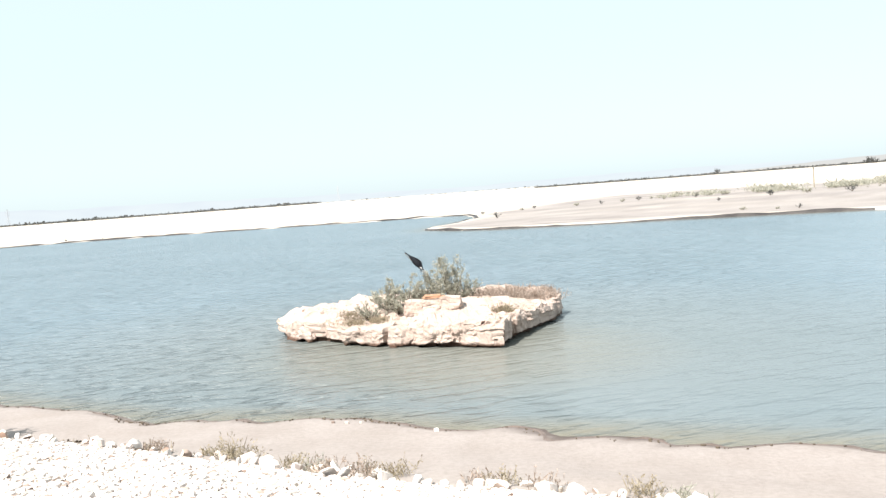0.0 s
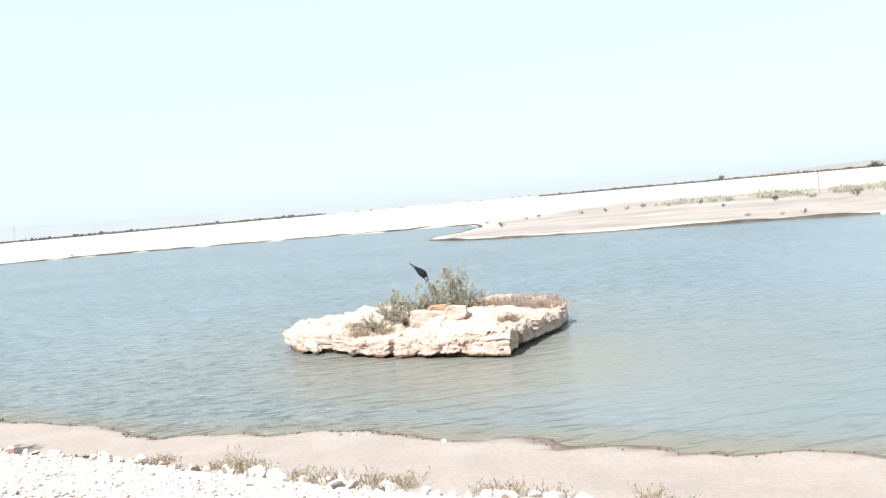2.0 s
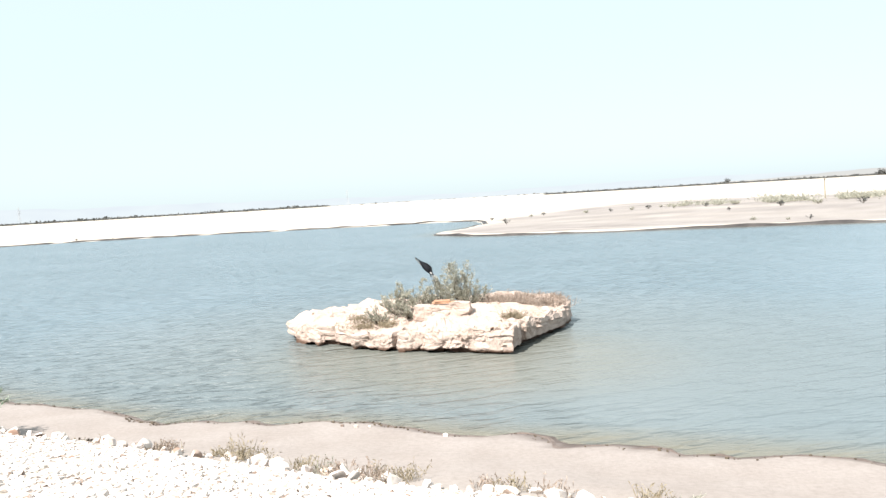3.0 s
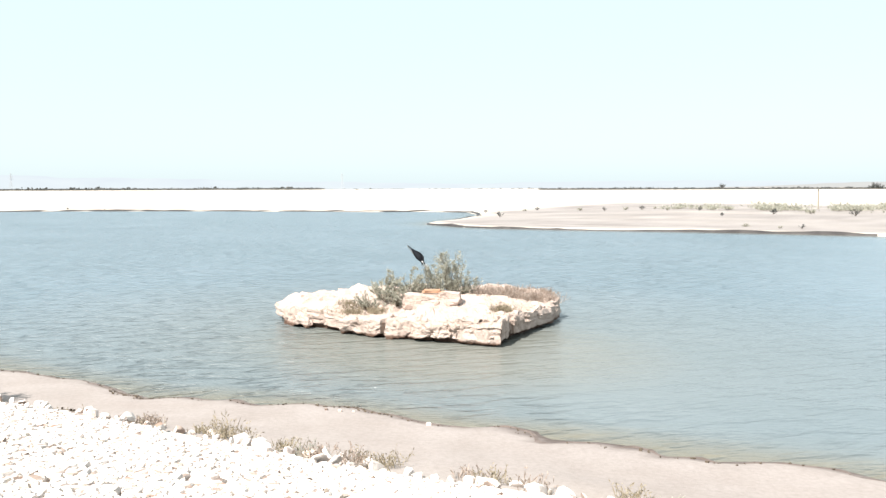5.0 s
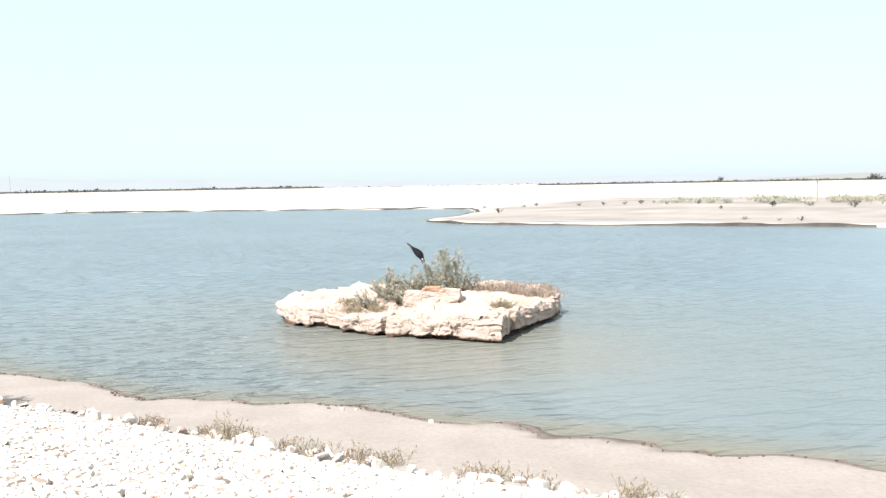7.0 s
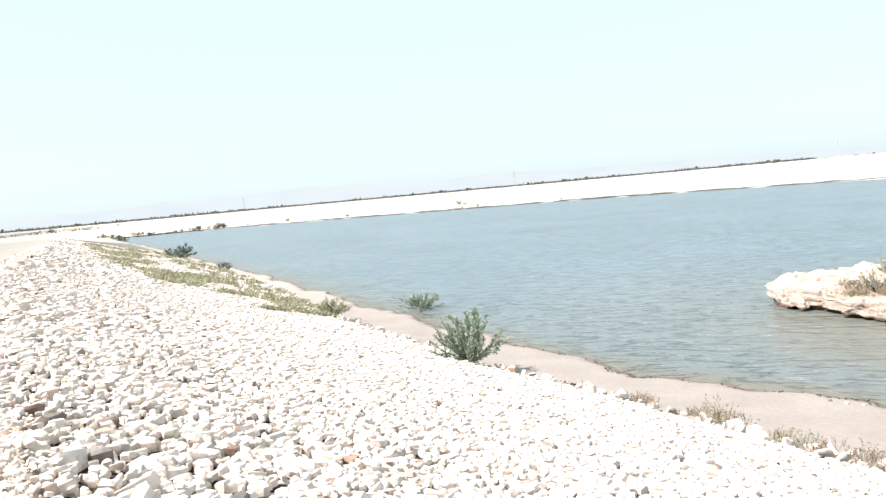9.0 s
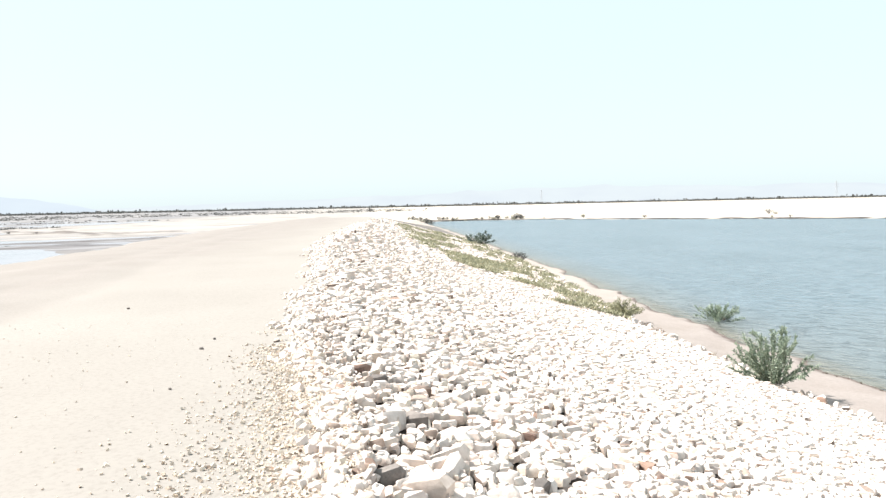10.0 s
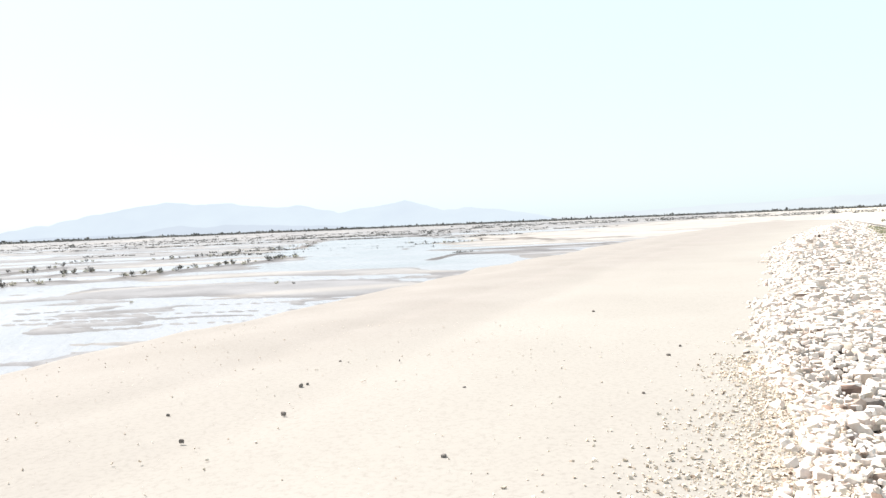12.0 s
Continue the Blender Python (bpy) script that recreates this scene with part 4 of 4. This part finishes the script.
def island_mesh():
    """A low rock table: its cliff is cut into blocks by upright joints and ledges, undercut at the water, its top lies in steps."""
    rng = np.random.RandomState(139)
    c = np.array((-4.4, 32.9))
    pts = np.array(ISLAND)
    ring = []
    for a, b in zip(pts, np.roll(pts, -1, 0)):
        count = max(4, int(np.linalg.norm(b - a) / 0.08))
        ring += [a + (b - a) * k / count for k in range(count)]
    ring = np.array(ring)
    n = len(ring)
    k = np.arange(n)
    run = np.concatenate([[0], np.cumsum(np.linalg.norm(np.diff(ring, axis=0), axis=1))])
    joints = np.cumsum(rng.uniform(0.45, 1.5, 60))
    block = np.searchsorted(joints, run)
    gap = np.min(np.abs(run[:, None] - joints[None, :]), axis=1)
    clefts = rng.uniform(0.0, 0.26, 60)[np.argmin(np.abs(run[:, None] - joints[None, :]), axis=1)]
    out = (ring - c) / np.linalg.norm(ring - c, axis=1)[:, None]
    ring = ring + out * (0.30 * fbm(ring[:, 0] * 0.9, ring[:, 1] * 0.9, 3) + 0.10 * fbm(ring[:, 0] * 4, ring[:, 1] * 4, 2) + 0.14 + rng.uniform(-0.14, 0.12, 62)[block])[:, None]
    lip = np.interp(ring[:, 0], [-10.6, -9.6, -8.7, -7.1, -5, -3.9, -2.6, -1, 0, 1.4], [0.60, 0.70, 0.76, 0.58, 0.66, 0.74, 0.80, 0.92, 0.86, 0.70]) + 0.15 * ease(33, 35, ring[:, 1]) + 0.10 * fbm(ring[:, 0] * 1.3, ring[:, 1] * 1.3, 3) + rng.uniform(-0.07, 0.07, 62)[block]
    foot = rng.uniform(0.02, 0.26, 62)[block]
    verts = []
    for level, (inset, share) in enumerate(((0.34, -0.5), (0.36, 0.02), (0.32, 0.0), (0.05, 0.0), (0.02, 0.16), (0.05, 0.33), (0.0, 0.37), (0.0, 0.55), (0.03, 0.70), (-0.02, 0.75), (0.0, 0.92), (0.05, 1.0))):
        zed = np.where(share < 0.01, share, foot + (lip - foot) * share) if level < 2 else foot + (lip - foot) * share + 0.16 * fbm(k / 14.0, k * 0 + 0.5 * level, 3) * (3 < level < 11)
        if level == 1:
            zed = foot * 0.6
        wob = 0.10 * np.abs(fbm(k / 4.0, k * 0 + 1.3 * level, 3)) + rng.uniform(0, 0.09, 62)[block] * (level > 3) + clefts * ease(0.07, 0.0, gap)
        verts.append(np.concatenate([ring - out * (inset + wob * (level > 2))[:, None], zed[:, None]], 1))
    for q in (0.985, 0.95, 0.91, 0.86, 0.8, 0.73, 0.66, 0.58, 0.5, 0.42, 0.34, 0.26, 0.18, 0.1, 0.03):
        xy = c + (ring - out * 0.08 - c) * q
        level = 0.74 + 0.24 * ease(29.5, 33.0, xy[:, 1])
        rough = fbm(xy[:, 0] * 0.8, xy[:, 1] * 0.8, 4)
        steps = 0.11 * (np.floor(rough * 5 + 0.5) + ease(0.75, 1.0, rough * 5 + 0.5 - np.floor(rough * 5 + 0.5)))
        keep = ease(1.0, 0.86, q)
        zed = lip * (1 - keep) + (level * 0.75 + lip * 0.25) * keep + steps * keep + 0.05 * fbm(xy[:, 0] * 4, xy[:, 1] * 4, 3)
        verts.append(np.concatenate([xy, zed[:, None]], 1))
    rows = len(verts)
    faces = [(r * n + a, r * n + (a + 1) % n, (r + 1) * n + (a + 1) % n, (r + 1) * n + a) for r in range(rows - 1) for a in range(n)]
    faces.append(tuple((rows - 1) * n + a for a in range(n)))
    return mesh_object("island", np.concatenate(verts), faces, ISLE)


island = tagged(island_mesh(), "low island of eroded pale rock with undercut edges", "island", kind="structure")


def worn_block(name, size, seed, material, cut=3, soft=0.2):
    """A worn rectangular stone with uneven, broken faces."""
    bm = bmesh.new()
    bmesh.ops.create_cube(bm, size=1.0)
    bmesh.ops.subdivide_edges(bm, edges=bm.edges[:], cuts=cut, use_grid_fill=True)
    for v in bm.verts:
        p = Vector(v.co)
        p = p.lerp(p.normalized() * 0.62, soft)
        p = Vector((p.x * size[0], p.y * size[1], p.z * size[2]))
        q = p + Vector((seed * 7.3, seed, 0))
        p += (noise.noise_vector(q * 1.7) * 0.30 + noise.noise_vector(q * 4.5) * 0.11) * min(size)
        if cut > 6:
            p += (noise.cell_vector(q * 2.6) - Vector((0.5, 0.5, 0.5))) * 0.10 * min(size) + noise.noise_vector(q * 11) * 0.05 * min(size)
            p -= p.normalized() * (1.1 * max(0.0, 0.07 - abs(noise.noise(q * 1.9))) + 0.5 * max(0.0, 0.06 - abs(noise.noise(q * 5.1)))) * min(size) * 1.6
        v.co = p
    me = bpy.data.meshes.new(name)
    bm.to_mesh(me)
    bm.free()
    me.materials.append(material)
    return new(name, me)


# slabs of the island's broken front
rng = np.random.RandomState(140)
for k, (x, y, z, a, b, c2, turn) in enumerate(((-6.05, 29.8, 0.38, 1.85, 0.9, 0.52, -21), (-4.5, 29.3, 0.39, 1.2, 0.9, 0.60, -17), (-3.3, 28.9, 0.45, 1.35, 0.9, 0.62, -18),
                                             (-2.2, 28.55, 0.46, 1.15, 0.8, 0.72, -14), (-1.4, 28.4, 0.50, 0.8, 0.8, 0.88, -10), (-9.1, 31.8, 0.38, 1.6, 1.0, 0.70, -38), (-0.6, 29.8, 0.53, 0.6, 1.0, 0.66, -20), (0.25, 32.1, 0.53, 0.55, 1.2, 0.6, -20))):
    ob = child(worn_block("rock_slab", (a, b, c2), k + 3, ISLE, 19, 0.05), island)
    ob.matrix_basis = pose(x, y, z, rng.uniform(-4, 4), rng.uniform(-4, 4), turn)

# loose rubble on the island
rng2 = np.random.RandomState(145)
places, sizes = [], []
while len(places) < 300:
    x, y = rng2.uniform(-9.5, 0.8), rng2.uniform(28.6, 35.5)
    hit, at, _, _ = island.ray_cast(Vector((x, y, 5)), Vector((0, 0, -1)))
    if hit and at.z > 0.3:
        places.append(np.array(at))
        sizes.append(0.06 + 0.22 * rng2.rand() ** 2.2)
loose = rubble("loose_rubble", np.array(places), sizes, ROCKS, ISLE, 146)
tagged(child(loose, island), "broken pieces of pale rock strewn over the island", kind="stuff")

# ruined masonry block
ruin = new("ruined_masonry")
ruin.matrix_basis = pose(-3.75, 31.0, 0.86, 0, 0, -8)
for k, (x, y, z, a, b, c2) in enumerate(((-0.75, 0, 0.15, 0.75, 0.6, 0.34), (0.0, 0.02, 0.16, 0.8, 0.62, 0.36), (0.75, 0, 0.18, 0.75, 0.62, 0.42), (-0.72, 0.1, 0.42, 0.7, 0.5, 0.26),
                                     (0.02, 0.08, 0.45, 0.75, 0.5, 0.26), (0.72, 0.08, 0.5, 0.78, 0.52, 0.3), (-0.35, -0.3, 0.05, 0.5, 0.4, 0.2))):
    ob = child(worn_block("block", (a * 1.02, b, c2 * 1.0), 40 + k, ISLE, 7, 0.06), ruin)
    ob.matrix_basis = pose(x, y, z, 0, 0, rng.uniform(-6, 6))
tagged(ruin, "crumbling pale stone masonry block on the island", "ruin")
for x, z, turn in ((-3.8, 1.50, -6), (-3.72, 1.58, 3), (-3.35, 1.50, 14)):
    ob = worn_block("orange_brick", (0.62 if turn < 10 else 0.35, 0.2, 0.075), int(z * 50), ORANGE, 2)
    ob.matrix_basis = pose(x, 30.98, z, 0, 0, turn)
    tagged(ob, "orange-red brick slab lying on the masonry block", "brick", "orange bricks on the ruin")

# flag on a leaning pole
flag = new("flag")
flag.matrix_basis = pose(-3.35, 33.6, 0.9)
pole_v, pole_f = [], []
tip = np.array((-1.68, -0.4, 2.24))
tube(pole_v, pole_f, [tip * t + (x, 0, z) for t, x, z in ((0, 0, 0), (0.2, 0.03, 0.02), (0.42, 0, 0), (0.54, 0.02, 0.05), (0.57, 0.10, 0.0), (0.64, 0.0, 0.0), (0.70, 0.07, 0.06), (0.8, 0, 0), (1.0, 0, 0))], 0.04, 0.018)
tagged(child(mesh_object("pole", pole_v, pole_f, BARK), flag), "crooked dark wooden pole")
v, f = [], []
for a in range(13):
    for b in range(8):
        t, u = a / 12, b / 7
        edge = tip * (1.0 - 0.36 * t)
        drop = (0.36 * t ** 0.8 * (1 - 0.65 * float(ease(0.7, 1.0, t))) + 0.03) * u
        v.append(edge + np.array((0.80 * drop + 0.02 * math.sin(9 * t + 4 * u), 0.06 * math.sin(7 * u + 5 * t), 0.52 * drop + 0.03 * math.sin(8 * t + 3 * u))))
        if a and b:
            i = a * 8 + b
            f.append((i, i - 1, i - 9, i - 8))
cloth = child(mesh_object("cloth", v, f, CLOTH, True), flag)
thick = cloth.modifiers.new("thickness", "SOLIDIFY")
thick.thickness = 0.01
band_v = [tuple(tip * (0.70 - 0.13 * t) + np.array((0.06 + 0.10 * u, -0.03, 0.03 + 0.02 * math.sin(5 * t)))) for t in (0, 0.25, 0.5, 0.75, 1.0) for u in (0, 0.5, 1.0)]
band_f = [(k, k + 1, k + 4, k + 3) for k in (0, 1, 3, 4, 6, 7, 9, 10)]
band = child(mesh_object("ribbon", band_v, band_f, WHITE_CLOTH, True), flag)
thick = band.modifiers.new("thickness", "SOLIDIFY")
thick.thickness = 0.01
tagged(band, "torn white cloth strip")
tagged(cloth, "black bunched pennant cloth")
tagged(flag, "black pennant on a crooked pole leaning from the island", "flag")

# island plants
for k, (x, y, z, h, r, n_leaf, seed, mat) in enumerate(((-3.3, 33.6, 0.9, 2.75, 1.0, 4200, 150, GREY_GREEN), (-4.05, 33.3, 0.9, 1.7, 0.95, 2600, 151, GREY_GREEN), (-5.7, 32.4, 0.85, 1.4, 1.1, 3000, 152, GREY_GREEN), (-6.4, 31.7, 0.75, 0.85, 0.8, 1000, 153, GREY_GREEN),
                                                    (-4.9, 33.0, 0.9, 1.5, 1.0, 2600, 154, GREY_GREEN), (-2.75, 33.5, 0.9, 1.5, 0.9, 1900, 155, GREY_GREEN), (-5.2, 31.7, 0.85, 0.8, 0.7, 900, 156, GREY_GREEN))):
    ob = shrub("island_shrub", h, r, 17, n_leaf, 0.105, mat, seed, 0.55, 0.022, loose=0.13, clumps=5, label="wispy grey-green shrub on the rock island", group="island shrubs")
    ob.matrix_basis = pose(x, y, z - 0.1)
for k, (x, y, z, h, r, mat) in enumerate(((-7.6, 31.2, 0.6, 0.4, 0.6, DRY), (-0.9, 30.4, 0.72, 0.55, 0.5, DRY), (-0.3, 33.2, 0.85, 0.45, 0.9, RUST), (-1.2, 34.2, 0.9, 0.5, 0.9, RUST), (0.5, 34.6, 0.8, 0.45, 0.8, RUST),
                                          (-0.2, 35.3, 0.85, 0.45, 0.9, RUST), (-1.6, 32.6, 0.8, 0.35, 0.7, RUST), (-6.9, 30.9, 0.62, 0.4, 0.5, DRY), (-2.0, 33.0, 0.85, 0.4, 0.6, RUST), (-5.9, 30.9, 0.68, 0.35, 0.5, DRY), (0.85, 34.2, 0.72, 0.45, 0.7, RUST), (0.2, 33.9, 0.82, 0.45, 0.8, RUST), (-0.6, 34.6, 0.86, 0.55, 0.9, RUST), (0.6, 35.3, 0.8, 0.45, 0.7, RUST), (-1.6, 35.2, 0.9, 0.5, 0.9, RUST), (-1.9, 33.6, 0.95, 0.6, 0.8, RUST), (-0.9, 33.4, 0.9, 0.5, 0.8, RUST), (-1.0, 30.2, 0.85, 0.5, 0.4, DRY), (-7.2, 31.4, 0.8, 0.45, 0.5, DRY))):
    ob = tuft("island_grass", h * (1.05 if mat is RUST else 0.85), r, 260, 0.02, mat, 170 + k, "dry brownish grass tuft on the rock island", "island grass tufts")
    ob.matrix_basis = pose(x, y, z - 0.02)

# ---- far scrub, one by one ----
kinds = []
for k, (h, r) in enumerate(((1.0, 0.9), (1.4, 0.9), (0.8, 1.2), (1.8, 1.3))):
    ob = shrub("scrub_bush", h, r, 10, 170, 0.32, FAR_LEAF if k % 2 else GREY_GREEN, 200 + k, 0.4, 0.03, label="small dark desert shrub on the open flats", group="scrub bushes")
    kinds.append(ob)
rng = np.random.RandomState(210)
spots = []
for _ in range(44):
    s = rng.uniform(-40, 62)
    spots.append((s, np.interp(s, [-30, 10, 30, 50, 62], [188, 176, 172, 172, 168]) + rng.normal() * 7, rng.uniform(0.3, 0.95)))
spots += [(37.5, 179, 1.3), (24.5, 154, 1.3), (18.8, 157.5, 1.5), (11, 149.7, 1.1), (21, 111, 0.55), (30.6, 141, 0.7), (16.5, 108.6, 0.4), (13.9, 108.6, 0.4), (78.8, 164, 0.9), (78.5, 170, 0.9), (66.5, 166.4, 1.1),
          (60.3, 165, 0.8), (57.8, 171.6, 1.2), (54.8, 173.4, 1.1), (53.8, 179, 1.0), (66.7, 128.6, 0.7), (94, 151, 1.3), (82.4, 152, 0.8)]
spots += [(276.2, 68.5, 1.4), (249, 122, 1.2), (248, 123.6, 1.0), (252.6, 82.5, 0.9), (219, 108, 0.7), (214, 111, 0.6), (285, 56, 0.6), (196, 129, 0.5), (186, 133, 0.4)]
spots += [(rng.uniform(284, 296), rng.uniform(12, 52), rng.uniform(0.4, 0.95)) for _ in range(22)]
spots += [(rng.uniform(286, 292), rng.uniform(38, 50), rng.uniform(0.9, 1.5)) for _ in range(12)]
spots += [(rng.uniform(287, 293), rng.uniform(7, 24), rng.uniform(0.7, 1.1)) for _ in range(14)]
spots += [(rng.uniform(236, 292), 12.6 + rng.uniform(-1.2, 1.4), rng.uniform(0.5, 1.2)) for _ in range(16)]
# rows on the low dikes of the marsh: from, to, how many
for s0, w0, s1, w1, count in ((73, -85.5, 89, -90, 10), (89, -90, 111, -94.5, 17), (111, -94.5, 130, -99.5, 16), (126, -137.5, 170, -146, 20), (170, -146, 278, -205, 26), (44, -104, 67, -91, 30),
                              (79.5, -107, 89, -107, 12), (70, -122, 101, -133, 22), (123, -165, 128, -156, 7), (225, -130, 201, -102, 8), (201, -102, 214, -84, 5)):
    for k in range(count):
        t = (k + rng.uniform(-0.45, 0.45)) / count
        spots.append((s0 + (s1 - s0) * t + rng.normal() * 0.8, w0 + (w1 - w0) * t + rng.normal() * 0.8, rng.uniform(0.35, 0.85)))
spots += [(63.7, -52.2, 0.42), (63.3, -49.8, 0.25), (46.5, -53.4, 0.25), (184, -126.3, 0.6)]
for k, (s, w, size) in enumerate(spots):
    ob = kinds[k] if k < 4 else copy_thing(kinds[k % 4], Matrix())
    size *= 0.85 if w < 0 else 0.72 if w > 135 else 1.0
    stand(ob, float(s), float(w), None, float(rng.uniform(0, 360)), float(size))

# low pale growth on the spit
rng = np.random.RandomState(216)
v, f = [], []
for _ in range(900):
    s = -60 + 112 * rng.rand() ** 1.2
    w = np.interp(s, [-45, 7, 28, 52], [196, 182, 176, 174]) + rng.normal() * 5
    if fbm(np.array([s / 5]), np.array([w / 12]), 3)[0] < -0.05 + 0.2 * float(ease(15, 50, s)):
        continue
    base, tall = np.array(spot(s, w, height(s, w))), rng.uniform(0.5, 1.0) * (1.1 + 1.5 * rng.rand() ** 2)
    for _ in range(46):
        blade(v, f, base + rng.normal(size=3) * (0.55 * tall, 0.55 * tall, 0) + (0, 0, tall * 0.5 * rng.rand()), np.array((*(rng.normal(size=2) * 0.7), 0.8)), tall * rng.uniform(0.3, 0.75), 0.14, rng)
tagged(mesh_object("spit_growth", v, f, GREY_GREEN), "low pale grey-green growth along the sand spit", "scrub", kind="stuff")

# horizon scrub
def scrub_belt(name, yaw0, yaw1, far0, far1, count, size, seed, gaps=0.22):
    rng = np.random.RandomState(seed)
    v, f = [], []
    for _ in range(count):
        yaw, far = rng.uniform(yaw0, yaw1), rng.uniform(far0, far1)
        p = polar(yaw, far)
        if fbm(np.array([yaw * 1.7]), np.array([far / 150]), 3)[0] < -gaps:
            continue
        base = np.array((p.x, p.y, 0.5 + 4.0 * float(ease(750, 1500, far))))
        h = size * rng.uniform(0.4, 1.0) * (1.8 if rng.rand() < 0.04 else 1.0)
        for _ in range(7):
            blade(v, f, base + rng.normal(size=3) * (size * 0.8, size * 0.8, 0) + (0, 0, rng.rand() * h * 0.4), np.array((*(rng.normal(size=2) * 0.9), 0.8)), h * rng.uniform(0.4, 0.8), h * 0.6, rng)
    return tagged(mesh_object(name, v, f, FAR_LEAF), "dark line of desert scrub along the horizon", "scrub", kind="stuff")


scrub_belt("horizon_scrub", 15, 122, 1350, 1700, 12500, 4.2, 220, 0.4)
scrub_belt("plain_scrub", 62, 90, 800, 1100, 1500, 1.6, 226)
scrub_belt("pale_scrub", -2, 16, 1300, 1600, 260, 2.0, 224)
scrub_belt("marsh_scrub", 84, 124, 450, 1100, 420, 1.5, 221)


def dike_rows():
    """Broken rows of low shrubs on the marsh's far dikes, which run across the flats."""
    rng = np.random.RandomState(225)
    v, f = [], []
    rows = [(0, 150, 6, 0.1), (-20, 210, 10, 0.1), (-60, 196, 14, -0.1), (-110, 240, 20, 0.05)]
    rows += [(rng.uniform(-0.42, -0.05) * b, b, rng.uniform(0.05, 0.2) * b, rng.normal() * 0.05) for b in (205, 232, 270, 330, 400, 520, 700) for _ in range(3)]
    rows += [(-250, 380, 250, 0.10), (-330, 560, 330, 0.05), (-60, 500, 160, -0.08), (-420, 800, 480, 0.05)]
    for a0, b, long, skew in rows:
        for _ in range(int(long / (0.45 + b * 0.002))):
            t = rng.rand()
            a, d = a0 + long * t, b + skew * long * t + rng.normal() * 0.5
            s, w = 0.45 * a + 0.89 * d, 0.89 * a - 0.45 * d
            base, tall = np.array(spot(s, w, height(s, w))), rng.uniform(0.4, 1.1) * (0.55 + b * 0.0016)
            for _ in range(7):
                blade(v, f, base + rng.normal(size=3) * (tall * 0.6, tall * 0.6, 0), np.array((*(rng.normal(size=2) * 0.9), 0.8)), tall * rng.uniform(0.5, 0.9), tall * 0.4, rng)
    return tagged(mesh_object("dike_scrub", v, f, FAR_LEAF), "broken rows of low dark shrubs across the marsh", "scrub", kind="stuff")


dike_rows()
scrub_belt("right_scrub", -28, -0.6, 1150, 1280, 6500, 2.3, 222, 1.0)
for yaw, far, size in ((-12.9, 1300, 8.0), (-22.2, 1150, 8.5), (-21.9, 1160, 8.0), (66.1, 900, 4.2)):
    p = polar(yaw, far)
    ob = shrub("lone_tree", size, size * 0.8, 16, 320, size * 0.22, FAR_LEAF, int(far), 0.4, 0.12, label="lone dark desert tree far out on the plain", category="tree")
    at = np.array((p.x, p.y))
    ob.matrix_basis = pose(p.x, p.y, height(at @ ALONG, at @ ACROSS) - 0.1)


# ---- pylons and small things ----
def pylon(yaw, far, tall):
    root = new("power_pylon")

    def bar(name, a, b, r):
        a, b = Vector(a), Vector(b)
        bm = bmesh.new()
        bmesh.ops.create_cone(bm, segments=4, radius1=r, radius2=r, depth=(b - a).length, cap_ends=True)
        bmesh.ops.transform(bm, verts=bm.verts, matrix=Matrix.Translation((a + b) / 2) @ (b - a).to_track_quat("Z", "Y").to_matrix().to_4x4())
        part(name, bm, STEEL, root)

    for x, y in ((-1, -1), (1, -1), (1, 1), (-1, 1)):
        bar("leg", (x * tall * 0.11, y * tall * 0.11, 0), (x * 0.7, y * 0.7, tall * 0.62), 0.15)
        bar("mast_leg", (x * 0.7, y * 0.7, tall * 0.62), (x * 0.3, y * 0.3, tall), 0.13)
    for k in range(4):
        z0, z1 = tall * 0.15 * k, tall * 0.15 * (k + 1)
        r0, r1 = tall * 0.11 * (1 - k / 4.4), tall * 0.11 * (1 - (k + 1) / 4.4)
        bar("brace", (-r0, -r0, z0), (r1, -r1, z1), 0.12)
        bar("brace", (r0, -r0, z0), (-r1, -r1, z1), 0.12)
    for z, reach in ((0.7, 4.6), (0.81, 4.0), (0.92, 3.2)):
        bar("cross_arm", (-reach, 0, tall * z), (reach, 0, tall * z), 0.2)
    p = polar(yaw, far)
    root.matrix_basis = pose(p.x, p.y, 0.3, 0, 0, yaw + 20)
    return tagged(root, "faint grey lattice power pylon on the horizon", "pylon", "power pylons")


pylon(34.69, 1600, 35)
pylon(13.52, 1650, 37)
pylon(53.85, 1700, 34)

post = new("post")
bm = bmesh.new()
bmesh.ops.create_cone(bm, segments=8, radius1=0.14, radius2=0.09, depth=4.2, cap_ends=True)
bmesh.ops.translate(bm, verts=bm.verts, vec=(0, 0, 2.1))
part("pole", bm, DRY, post)
bm = bmesh.new()
bmesh.ops.create_cone(bm, segments=8, radius1=0.18, radius2=0.12, depth=0.25, cap_ends=True)
bmesh.ops.translate(bm, verts=bm.verts, vec=(0, 0, 4.2))
part("cap", bm, BARK, post)
stand(post, 21.7, 193.7)
tagged(post, "thin weathered post standing on the sandy spit", "post")

for s, w, size in ((9.75, 15.55, 0.14), (12.6, 15.3, 0.10), (12.2, 15.35, 0.12), (11.9, 15.5, 0.08)):
    v, f = LUMPS[int(size * 50) % len(LUMPS)]
    ob = mesh_object("shore_stone", v * size, f, STONE_ONE)
    stand(ob, s, w, height(s, w) + size * 0.3)
    tagged(ob, "small white stone at the lake's edge", "stone", "stones at the lake's edge")
